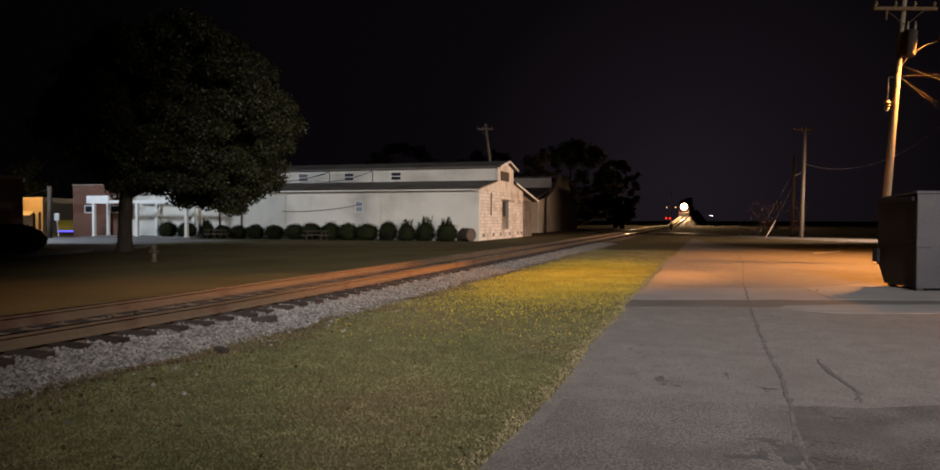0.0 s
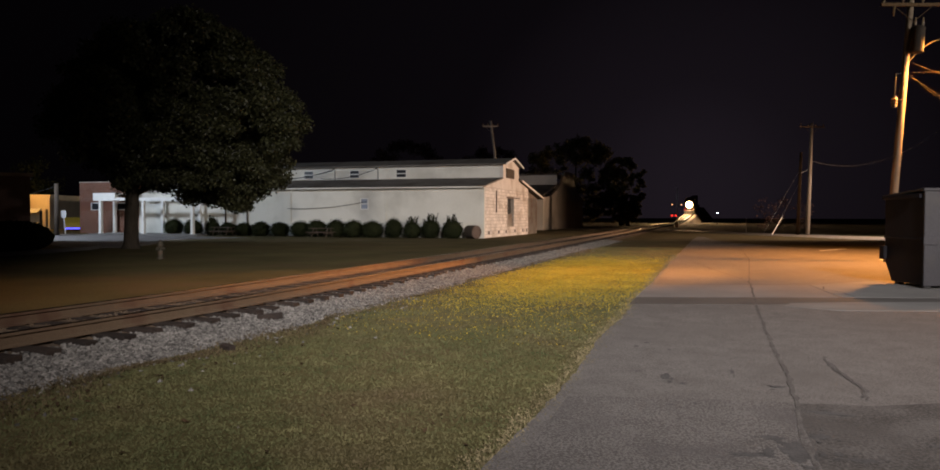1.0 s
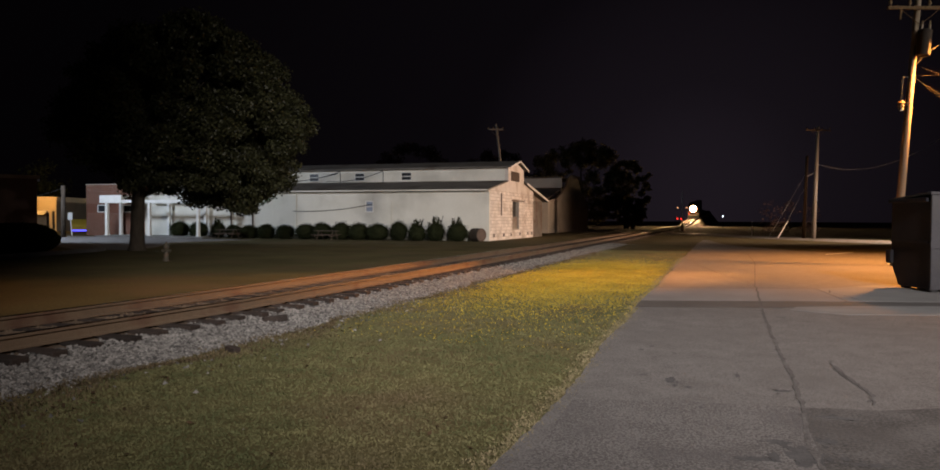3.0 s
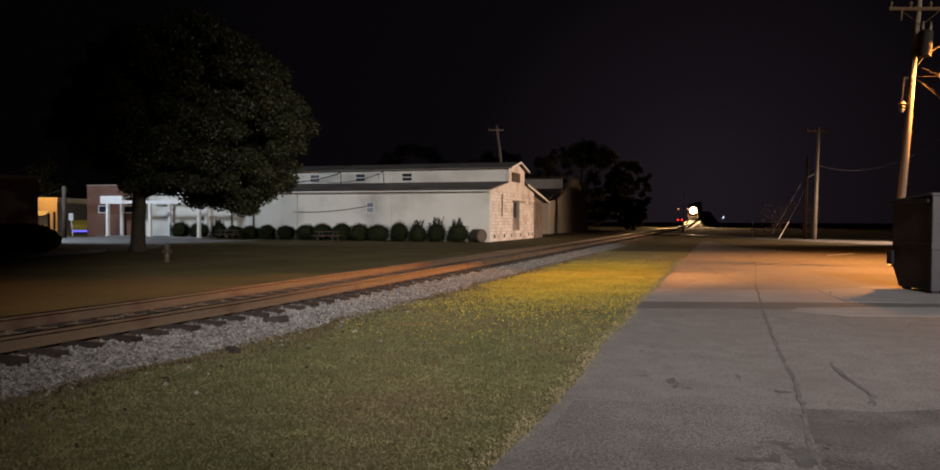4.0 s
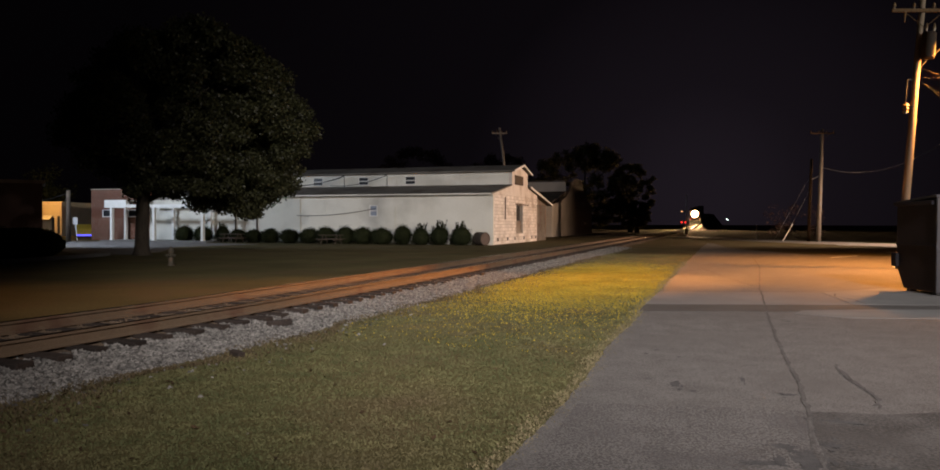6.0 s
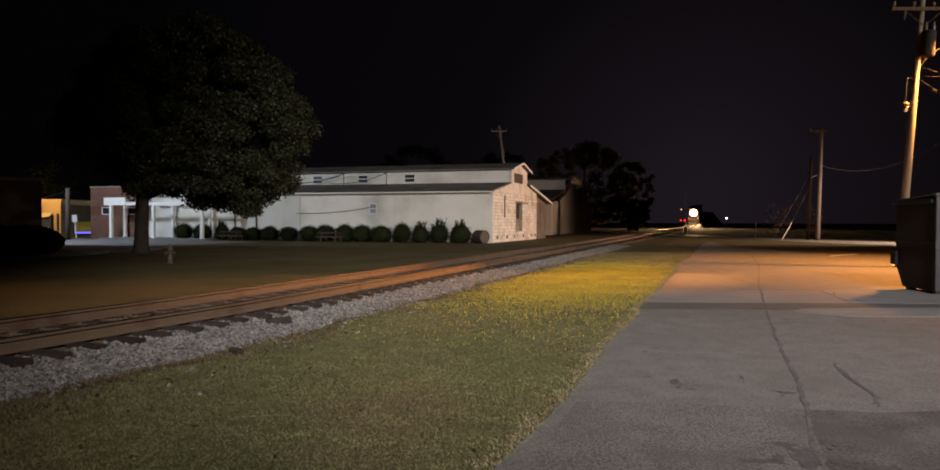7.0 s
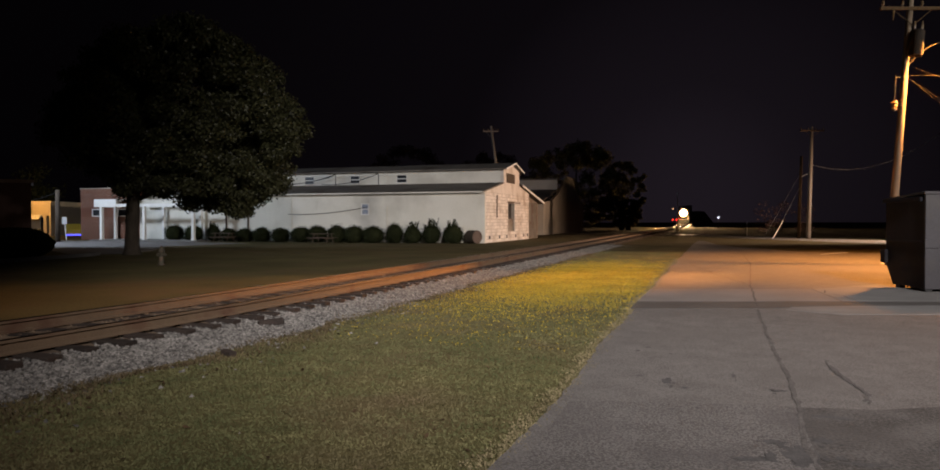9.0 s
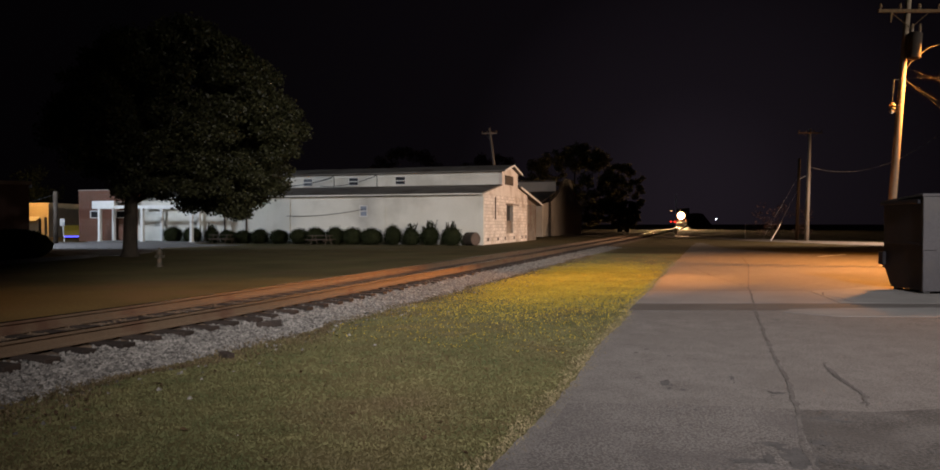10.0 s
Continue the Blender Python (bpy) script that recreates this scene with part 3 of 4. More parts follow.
def litter(n, seed):
    """Dead leaves lying on the verge, most of them along the ballast."""
    r = np.random.default_rng(seed)
    y = 3 + 30 * r.random(n) ** 1.7
    x = np.where(r.random(n) < 0.6, -5.9 + 0.9 * r.random(n) ** 1.5, -5.5 + 4.0 * r.random(n))
    p = np.stack([x, y, 0.016 + 0.012 * r.random(n)], -1)
    a = r.random(n) * 6.283
    s = 0.012 + 0.022 * r.random(n)
    u = np.stack([np.cos(a) * s, np.sin(a) * s, 0.3 * s * r.normal(size=n)], -1)
    v = np.stack([-np.sin(a) * s * 0.6, np.cos(a) * s * 0.6, 0.3 * s * r.normal(size=n)], -1)
    verts = np.stack([p - u, p + v, p + u, p - v], 1).reshape(-1, 3)
    return raw_mesh("leaf_litter", verts.tolist(), np.arange(4 * n).reshape(-1, 4).tolist(), LITTER)


tagged(litter(420, 41), "dark dead leaves scattered over the grass", "leaves", kind="stuff")

# ---- warehouse ----


def wall_cells(bm, axis, at0, at1, u0, u1, z0, z1, holes):
    """A wall from boxes round its rectangular openings (u0, u1, z0, z1)."""
    us = sorted({u0, u1, *[h[0] for h in holes], *[h[1] for h in holes]})
    zs = sorted({z0, z1, *[h[2] for h in holes], *[h[3] for h in holes]})
    for a, b in zip(us, us[1:]):
        for c, d in zip(zs, zs[1:]):
            if any(h[0] < (a + b) / 2 < h[1] and h[2] < (c + d) / 2 < h[3] for h in holes):
                continue
            if axis == "y":
                box(bm, a, b, at0, at1, c, d)
            else:
                box(bm, at0, at1, a, b, c, d)
    bmesh.ops.remove_doubles(bm, verts=bm.verts, dist=0.001)
    return bm


def window(parent, x0, x1, y, z0, z1, glass, frame_mat, bars=1, rim=0.07):
    """A sash window in a wall that faces the track's near end."""
    w = part("window", wall_cells(bmesh.new(), "y", y - 0.03, y + 0.08, x0, x1, z0, z1, [(x0 + rim, x1 - rim, z0 + rim, z1 - rim)]), frame_mat, parent)
    part("pane", one_box(x0 + rim - 0.01, x1 - rim + 0.01, y + 0.03, y + 0.05, z0 + rim - 0.01, z1 - rim + 0.01), glass, w)
    for i in range(bars):
        z = z0 + (z1 - z0) * (i + 1) / (bars + 1)
        part("glazing_bar", one_box(x0 + rim, x1 - rim, y - 0.015, y + 0.029, z - 0.035, z + 0.035), frame_mat, w)
    return w


wh = thing("warehouse", "cream painted warehouse with clerestory roof and block end wall", "warehouse")
WX0, WX1, WY = -49.0, -16.3, 52.85
part("front_wall", wall_cells(bmesh.new(), "y", WY, WY + 0.25, WX0, WX1 - 0.002, 0, 3.95, [(-26.78, -26.06, 2.2, 3.12)]), CREAM, wh, "cream painted metal wall")
window(wh, -26.78, -26.06, WY, 2.2, 3.12, PALEGLASS, TRIM, 1)
part("pilaster", one_box(-34.0, -33.2, WY - 0.06, WY - 0.004, 0, 3.9), CREAM, wh)
for i in range(28):
    part("seam", one_box(WX0 + 0.6 + i * 1.17, WX0 + 0.62 + i * 1.17, WY - 0.012, WY - 0.002, 0.05, 3.88), CREAM, wh) if i % 4 == 3 else None
part("conduit", one_box(-24.55, -24.5, WY - 0.05, WY - 0.005, 0.3, 3.0), CREAM, wh)
for x in (-39.65, -37.47):
    part("downpipe", chain(bmesh.new(), [(x, WY - 0.08, 0.1), (x, WY - 0.08, 3.7), (x, WY - 0.3, 3.86)], [0.06] * 3, 8), BROWNWOOD, wh, "dark downpipe")
gable_holes = [(59.55, 61.75, 0.86, 3.23)] + [(y - 0.26, y + 0.26, 0.283, 0.523) for y in (54.2, 57.0, 59.2, 62.2, 65.0, 66.5)]
part("end_wall", wall_cells(bmesh.new(), "x", WX1 - 0.3, WX1 - 0.03, WY + 0.252, 67.0, 0, 3.95, gable_holes), MORTAR, wh, "block end wall")
bm = bmesh.new()
prism(bm, [(WY, 3.951), (67.0, 3.951), (67.0, 4.42), (63.35, 4.93), (63.35, 6.05), (60.78, 6.58), (58.2, 6.05), (58.2, 4.85)], "x", WX1 - 0.3, WX1)
part("gable", bm, BLOCK, wh, "rendered gable above the blocks")
part("louvre", one_box(WX1 + 0.005, WX1 + 0.06, 59.0, 61.6, 4.95, 5.75), BROWNWOOD, wh, "brown louvred gable vent")
# dark sheet stands for the shade inside the opening
part("opening_back", one_box(WX1 - 0.6, WX1 - 0.31, 59.4, 61.9, 0.8, 3.3), OPENINGSHADE, wh)
part("shutter", one_box(WX1 - 0.25, WX1 - 0.16, 59.6, 61.7, 0.87, 1.9), RIBMETAL, wh, "grey panel closing the lower half of the opening")
part("lintel", one_box(WX1 + 0.003, WX1 + 0.05, 59.2, 63.6, 3.26, 3.34), BROWNWOOD, wh)
part("pipe", one_box(WX1 + 0.003, WX1 + 0.07, 56.0, 56.12, 2.0, 3.8), BROWNWOOD, wh)
# foundation holes are plugged dark in place of the shade within
for h in gable_holes[1:]:
    part("vent", one_box(WX1 - 0.29, WX1 - 0.035, h[0] + 0.002, h[1] - 0.002, h[2] + 0.002, h[3] - 0.002), OPENINGSHADE, wh, "dark plug for the shade in a foundation hole")
bv, bf = [], []
rng = random.Random(9)
row = 0
z = 0.02
while z < 3.9:
    y = WY + (0.0 if row % 2 else -0.3)
    while y < 67.0:
        spans = [(max(y, WY + 0.25) + 0.02, min(y + 0.6, 67.0) - 0.02)]
        for h in gable_holes:
            if z < h[3] - 0.01 and z + 0.24 > h[2] + 0.01:
                spans = [q for a, b in spans for q in ((a, min(b, h[0])), (max(a, h[1]), b))]
        for a, b in spans:
            if b - a < 0.06:
                continue
            o = rng.uniform(-0.012, 0.014)
            k = len(bv)
            bv += [(WX1 - 0.032, a, z), (WX1 - 0.032, b, z), (WX1 - 0.032, b, z + 0.24), (WX1 - 0.032, a, z + 0.24),
                   (WX1 + o, a + 0.012, z + 0.012), (WX1 + o, b - 0.012, z + 0.012), (WX1 + o, b - 0.012, z + 0.228), (WX1 + o, a + 0.012, z + 0.228)]
            bf += [(k + 4, k + 5, k + 6, k + 7), (k, k + 1, k + 5, k + 4), (k + 1, k + 2, k + 6, k + 5), (k + 2, k + 3, k + 7, k + 6), (k + 3, k, k + 4, k + 7)]
        y += 0.6
    z += 0.262
    row += 1
ob = raw_mesh("blockwork", bv, bf, BLOCK, wh)
ob["kind"] = "stuff"
# roofs
part("lower_roof", prism(bmesh.new(), [(WY - 0.45, 3.88), (58.15, 4.83), (58.15, 4.93), (WY - 0.45, 3.98)], "x", WX0, WX1 + 0.02), ROOFING, wh, "grey low-pitched roof")
part("fascia", one_box(WX0, WX1 + 0.03, WY - 0.49, WY - 0.455, 3.86, 3.97), CREAM, wh)
part("clerestory_wall", wall_cells(bmesh.new(), "y", 58.2, 58.4, WX0, WX1 - 0.31, 4.4, 6.03, [(x - 0.48, x + 0.48, 5.06, 5.74) for x in (-43.9, -39.3, -34.71, -30.08, -25.54)]), CREAM, wh, "cream boarded clerestory wall")
for x in (-43.9, -39.3, -34.71, -30.08, -25.54):
    window(wh, x - 0.48, x + 0.48, 58.2, 5.06, 5.74, GLASS, TRIM, 1, 0.03)
part("back_clerestory_wall", one_box(WX0, WX1 - 0.31, 63.15, 63.35, 4.4, 6.03), CREAM, wh)
part("upper_roof", prism(bmesh.new(), [(57.75, 5.98), (60.78, 6.62), (63.8, 5.98), (63.8, 6.08), (60.78, 6.74), (57.75, 6.08)], "x", WX0, WX1 + 0.35), ROOFING, wh, "dark clerestory roof")
for a, b in (((57.72, 5.93), (60.78, 6.6)), ((63.83, 5.93), (60.78, 6.6))):
    part("bargeboard", prism(bmesh.new(), [a, b, (b[0], b[1] + 0.16), (a[0], a[1] + 0.16)], "x", WX1 + 0.352, WX1 + 0.39), TRIM, wh)
part("rear_roof", prism(bmesh.new(), [(63.36, 4.85), (72.4, 3.45), (72.4, 3.55), (63.36, 4.97)], "x", WX0, WX1 + 0.3), ROOFING, wh)
part("bargeboard", prism(bmesh.new(), [(63.36, 4.8), (72.45, 3.4), (72.45, 3.58), (63.36, 4.99)], "x", WX1 + 0.302, WX1 + 0.35), TRIM, wh)
part("lean_to_wall", one_box(WX1 - 0.5, WX1 - 0.3, 67.0, 72.0, 0, 3.55), RIBMETAL, wh, "ribbed sheet-metal side wall")
for i in range(12):
    part("rib", one_box(WX1 - 0.299, WX1 - 0.24, 67.2 + i * 0.4, 67.28 + i * 0.4, 0.05, 3.5), RIBMETAL, wh)
part("lean_to_fill", prism(bmesh.new(), [(67.0, 3.55), (72.0, 3.551), (72, 3.6), (67.0, 4.3)], "x", WX1 - 0.5, WX1 - 0.31), RIBMETAL, wh)
part("back_wall", one_box(WX0, WX1 - 0.5, 71.8, 72.0, 0, 3.5), CREAM, wh)
# cables and goosenecks on the roof
for x in (-31.7, -27.49):
    g = part("service_mast", chain(bmesh.new(), [(x, 57.6, 4.75), (x, 57.6, 5.75), (x - 0.08, 57.6, 5.88), (x - 0.25, 57.6, 5.8)], [0.04, 0.04, 0.05, 0.06], 6), BLACKSTEEL, wh, "dark conduit mast with weatherhead")
wire("cable", (-31.95, 57.6, 5.8), (-38.5, 57.4, 5.15), 0.35, 0.035, WIRE, wh)
wire("cable", (-31.95, 57.6, 5.7), (-40, 57.4, 5.0), 0.3, 0.03, WIRE, wh)
wire("cable", (-27.7, 57.6, 5.8), (-33.0, 57.4, 5.0), 0.3, 0.03, WIRE, wh)
wire("cable", (-26.2, WY - 0.06, 2.85), (-33.5, WY - 0.08, 2.28), 0.2, 0.025, WIRE, wh)
# brick end of the building
bx = thing("brick_office", "low red brick office with small white windows", "building")
part("wall", wall_cells(bmesh.new(), "y", WY, WY + 0.25, -55.85, -49.01, 0, 4.7, [(-54.5, -53.35, 2.15, 2.85), (-51.5, -50.4, 2.15, 2.85)]), BRICK, bx, "red brick front wall")
part("side_wall", one_box(-55.85, -55.6, WY + 0.26, 70, 0, 4.7), BRICK, bx)
part("roof", one_box(-55.9, -49.0, WY - 0.04, 70, 4.701, 4.78), MORTAR, bx, "pale parapet coping")
window(bx, -54.5, -53.35, WY, 2.15, 2.85, GLASS, TRIM, 0)
window(bx, -51.5, -50.4, WY, 2.15, 2.85, GLASS, TRIM, 0)
for z in [0.12 * i for i in range(1, 39)]:
    part("mortar_course", one_box(-55.84, -49.02, WY - 0.004, WY + 0.002, z, z + 0.012), MORTAR, bx) if (z < 2.1 or z > 2.9) else None

# ---- porch ----
porch = thing("porch", "white painted open porch on square columns", "porch")
part("roof", one_box(-51.1, -48.7, 49.75, 52.8, 3.55, 3.62), TRIM, porch, "white flat entry canopy")
part("beam", one_box(-51.1, -48.7, 49.75, 50.05, 2.95, 3.549), TRIM, porch, "deep white entry beam")
part("beam", one_box(-51.1, -50.8, 50.06, 52.6, 2.95, 3.549), TRIM, porch)
part("beam", one_box(-48.69, -40.4, 49.8, 50.0, 2.95, 3.2), TRIM, porch, "slim white pergola beam")
part("beam", one_box(-47.9, -40.4, 52.3, 52.5, 2.95, 3.2), TRIM, porch, "slim white pergola beam")
part("floor_slab", one_box(-51.3, -40.0, 49.4, 52.84, 0.0, 0.12), CONCRETE, porch)
for x, y in ((-50.4, 49.9), (-45.8, 49.9), (-40.75, 49.9), (-51.3, 52.4), (-45.95, 52.4), (-42.0, 52.4)):
    c = part("column", one_box(x - 0.125, x + 0.125, y - 0.125, y + 0.125, 0.12, 2.95, bevel=0.015), TRIM, porch, "white square column")
    part("column_base", one_box(x - 0.15, x + 0.15, y - 0.15, y + 0.15, 0.121, 0.2), TRIM, c)

# ---- second warehouse beyond ----
w2 = thing("far_warehouse", "dim cream warehouse with a curved parapet gable", "warehouse")
X2 = -19.6
part("front_wall", one_box(-50, X2 - 0.3, 88.3, 88.6, 0, 4.0), CREAM, w2)
bm = bmesh.new()
prism(bm, [(88.3, 0), (118, 0), (118, 4.6), (115.5, 5.0), (113, 5.7), (110.8, 6.6), (109.5, 7.6), (108, 8.2), (103.5, 8.2), (101.5, 7.6), (100, 6.4), (97, 5.3), (93.5, 4.5), (88.3, 4.0)], "x", X2 - 0.3, X2)
part("gable_wall", bm, CREAM, w2, "curved parapet gable wall")
part("roof", prism(bmesh.new(), [(88.0, 3.95), (98.2, 5.95), (98.2, 6.1), (88.0, 4.1)], "x", -50, X2 - 0.31), ROOFING, w2)
part("clerestory", wall_cells(bmesh.new(), "y", 98.2, 98.4, -50, X2 - 0.31, 5.6, 7.4, [(-26.4, -25.0, 6.5, 7.1)]), CREAM, w2)
window(w2, -26.4, -25.0, 98.2, 6.5, 7.1, GLASS, TRIM, 0)
part("upper_roof", one_box(-50, X2 - 0.31, 97.9, 110, 7.41, 7.6), ROOFING, w2)

# ---- tree ----
tree = thing("tree", "broad round leafy shade tree on the lawn", "tree", (-27.5, 29.1, 0))
bm = bmesh.new()
chain(bm, [(0, 0, -0.1), (0.02, 0, 0.25), (0.03, 0, 1.2), (0.08, 0, 2.4), (0.2, 0, 3.4), (0.5, 0.1, 5.5), (0.9, 0.2, 9)], [0.52, 0.37, 0.31, 0.31, 0.30, 0.22, 0.06], 14)
part("trunk", bm, BARK, tree, "dark furrowed trunk", True)
rng = random.Random(3)
for i in range(16):
    a, z0 = i * 2.4, 2.7 + 0.31 * i
    u = 2.1 + (3.6 - 0.12 * i) * math.cos(a)
    v = (3.6 - 0.12 * i) * math.sin(a)
    end = (0.73 * u - 0.68 * v, 0.68 * u + 0.73 * v, z0 + rng.uniform(1.8, 2.8))
    mid = (end[0] * 0.42, end[1] * 0.42, z0 + rng.uniform(0.9, 1.3))
    bm = bmesh.new()
    chain(bm, [(0.15 + 0.03 * i, 0, z0), mid, end], [0.15, 0.09, 0.03], 7)
    for s in range(3):
        b = rng.uniform(0, 6.28)
        chain(bm, [Vector(mid).lerp(Vector(end), 0.3 * s + 0.1), Vector(mid).lerp(Vector(end), 0.3 * s + 0.2) + Vector((math.cos(b), math.sin(b), 0.5)) * 1.2], [0.05, 0.015], 5)
    part("limb", bm, BARK, tree, "", True)
# the crown hangs lower on the side away from the driveway
LEVELS = (2.1, 2.7, 3.4, 4.4, 5.6, 6.85, 8.35, 9.7, 10.7, 11.4, 11.8)
INNER = (4.4, 2.2, 0.4, -3.2, -4.1, -3.9, -3.4, -2.5, -1.2, 0.7, 1.9)
OUTER = (6.0, 7.0, 7.5, 8.2, 9.0, 9.0, 8.3, 7.4, 6.2, 4.7, 3.2)
cs, rs = [], []
for _ in range(46):
    u, v = rng.uniform(-0.6, 5.0), rng.uniform(-4.0, 3.0)
    cs.append((0.73 * u - 0.68 * v, 0.68 * u + 0.73 * v, rng.uniform(2.95, 3.7)))
    rs.append(rng.uniform(0.3, 0.6))
while len(cs) < 670:
    z = rng.uniform(2.1, 11.8)
    lo, hi = float(np.interp(z, LEVELS, INNER)), float(np.interp(z, LEVELS, OUTER))
    half = (hi - lo) / 2
    a, s = rng.uniform(0, 6.283), rng.uniform(0.25, 1.0) ** 0.5
    r = rng.uniform(0.35, 0.85)
    if rng.random() > half / 6.5:
        continue
    bump = 1 + 0.10 * noise.noise(Vector((math.cos(a) * 2, math.sin(a) * 2, z * 0.7)))
    k = max(0.0, half - 0.6 * r) * s * bump
    u, v = (lo + hi) / 2 + k * math.cos(a), 0.92 * k * math.sin(a)
    cs.append((0.73 * u - 0.68 * v, 0.68 * u + 0.73 * v, z))
    rs.append(r)
leaves("crown", cs, rs, 230000, 0.155, LEAF, tree, 4, 0.8, 0.6)["label"] = "dense dark green crown"

wlp = thing("wall_lamp", "small greenish wall lamp under the warehouse eave", "lamp", (-35.9, 52.78, 3.55))
part("backplate", one_box(-0.1, 0.1, -0.03, 0.06, -0.16, 0.16, bevel=0.01), GALV, wlp)
part("lens", one_box(-0.08, 0.08, -0.12, -0.032, -0.1, 0.1, bevel=0.02), GREENLAMP, wlp, "glowing pale green lens")

# ---- shrubs along the wall ----


def shrub(label, place, w, h, seed, loose=0.0):
    t = thing("shrub", label, "shrub", place, seed * 40, "shrubs along the warehouse wall")
    r = random.Random(seed)
    cs = [(r.uniform(-0.3, 0.3) * w, r.uniform(-0.3, 0.3) * w, h * r.uniform(0.3, 0.72)) for _ in range(14)]
    rs = [0.27 * w * r.uniform(0.8, 1.1) for _ in cs]
    if loose:
        tips = []
        for _ in range(26):
            x, y, top = r.uniform(-0.36, 0.36) * w, r.uniform(-0.3, 0.3) * w, h * r.uniform(0.95, 1.32)
            tips += [(x * (1 - 0.1 * k), y, top - 0.1 * k) for k in range(4)]
        leaves("sprigs", tips, [0.07] * len(tips), 900, 0.08, SHRUBLEAF, t, seed + 50, 1.2, 0.9)
    part("stem", chain(bmesh.new(), [(0, 0, -0.05), (0.02, 0, h * 0.5)], [0.05, 0.03], 6), BARK, t)
    bm = bmesh.new()
    bmesh.ops.create_icosphere(bm, subdivisions=3, radius=0.47, matrix=Matrix.LocRotScale((0, 0, h * 0.47), None, (w * 0.98, w * 0.98, h * 0.98)))
    for v in bm.verts:
        v.co += v.co.normalized() * 0.08 * noise.noise(v.co * 4 + Vector((seed, 0, 0)))
    part("core", bm, SHRUBLEAF, t, "", True)
    leaves("foliage", [(0, 0, h * 0.47)], [w * 0.5], 3600, 0.085, SHRUBLEAF, t, seed, h / w, 0.12)
    return t


for i, (x, w, h, lo) in enumerate([(-43.9, 1.5, 1.4, 0), (-41.95, 1.5, 1.35, 0), (-39.9, 1.1, 1.3, 1), (-38.35, 1.3, 1.1, 0), (-36.81, 1.4, 1.1, 0), (-35.18, 1.4, 1.2, 0), (-33.34, 1.5, 1.15, 0), (-31.44, 1.6, 1.25, 0), (-29.95, 1.6, 1.35, 0), (-28.2, 1.5, 1.4, 0),
                                   (-26.67, 1.6, 1.35, 0), (-25.0, 1.7, 1.3, 0), (-23.2, 1.3, 1.5, 0), (-21.64, 1.3, 1.25, 1), (-20.1, 1.35, 1.45, 1), (-18.35, 1.5, 1.4, 1)]):
    shrub("clipped rounded dark green shrub" if not lo else "loose overgrown dark green shrub", (x, 51.4, 0), w, h, i + 1, lo)

# ---- dumpster ----
bin_ = thing("dumpster", "tall dark steel dumpster, its back panel paler for lamp light", "dumpster", (4.7, 19.1, 0.035), 17.2)
# local: x to the right along the pale face, y away, 2.3 high
bm = prism(bmesh.new(), [(0.03, 0.06), (1.34, 0.06), (1.62, 0.52), (1.66, 0.9), (1.66, 2.12), (0.03, 2.22)], "x", 0.03, 3.2)
part("body", bm, BINDARK, bin_, "dark green-black steel body")
# lamp light on this side is put into the paler steel
part("back_panel", one_box(0.0, 3.23, -0.03, 0.025, 0.05, 2.27, bevel=0.008), BINLIT, bin_, "steel back panel, coloured paler for lamp light")
part("top_rim", one_box(-0.04, 3.27, -0.06, 0.1, 2.24, 2.31, bevel=0.01), BINLIT, bin_)
part("side_rib", one_box(-0.008, 0.028, 0.1, 1.64, 1.12, 1.17, bevel=0.006), BINDARK, bin_)
part("lift_pocket", one_box(-0.06, 0.026, 1.54, 1.76, 0.58, 0.92, bevel=0.015), BINDARK, bin_, "steel fork pocket")
part("side_rim", one_box(-0.05, 0.027, 0.11, 1.69, 2.08, 2.18, bevel=0.01), BINDARK, bin_)
part("lid", prism(bmesh.new(), [(0.11, 2.25), (1.72, 2.14), (1.72, 2.18), (0.11, 2.30)], "x", -0.03, 1.58), PLASTIC, bin_, "black plastic lid")
part("lid", prism(bmesh.new(), [(0.11, 2.25), (1.72, 2.14), (1.72, 2.18), (0.11, 2.30)], "x", 1.62, 3.23), PLASTIC, bin_, "black plastic lid")
for x, y in ((0.12, 0.1), (0.12, 1.15), (3.1, 0.1), (3.1, 1.15)):
    part("foot", one_box(x - 0.08, x + 0.08, y - 0.08, y + 0.08, 0.0, 0.06, bevel=0.01), BLACKSTEEL, bin_)
part("hinge", one_box(-0.02, 0.3, -0.055, -0.031, 1.0, 1.2, bevel=0.004), BINLIT, bin_)

# ---- utility poles ----


def crossarm(parent, top, w, turn, wood, pins=4):
    c, s = math.cos(turn), math.sin(turn)
    x, y, z = top
    bm = one_box(-w / 2, w / 2, -0.05, 0.05, -0.06, 0.06, bevel=0.008)
    bmesh.ops.transform(bm, verts=bm.verts, matrix=Matrix.Translation((x, y, z)) @ Matrix.Rotation(turn, 4, "Z"))
    a = part("crossarm", bm, wood, parent, "weathered wooden crossarm")
    for i in range(pins):
        u = -w * 0.46 + w * 0.92 * i / (pins - 1)
        bm = bmesh.new()
        tube(bm, (x + u * c, y + u * s, z + 0.05), (x + u * c, y + u * s, z + 0.16), 0.03, 0.03, 6)
        tube(bm, (x + u * c, y + u * s, z + 0.14), (x + u * c, y + u * s, z + 0.27), 0.06, 0.04, 8)
        part("insulator", bm, PORCELAIN, a)
    for sx in (-1, 1):
        bm = tube(bmesh.new(), (x + sx * w * 0.3 * c, y + sx * w * 0.3 * s, z - 0.05), (x, y - 0.1, z - 0.65), 0.012, 0.012, 5)
        part("brace", bm, wood, a)
    return a


A = radians(18.2)
up = thing("utility_pole", "leaning wooden utility pole with transformer and street lamp", "utility pole")
B0, T0 = Vector((6.34, 30.45, 0)), Vector((7.05, 30.75, 10.2))
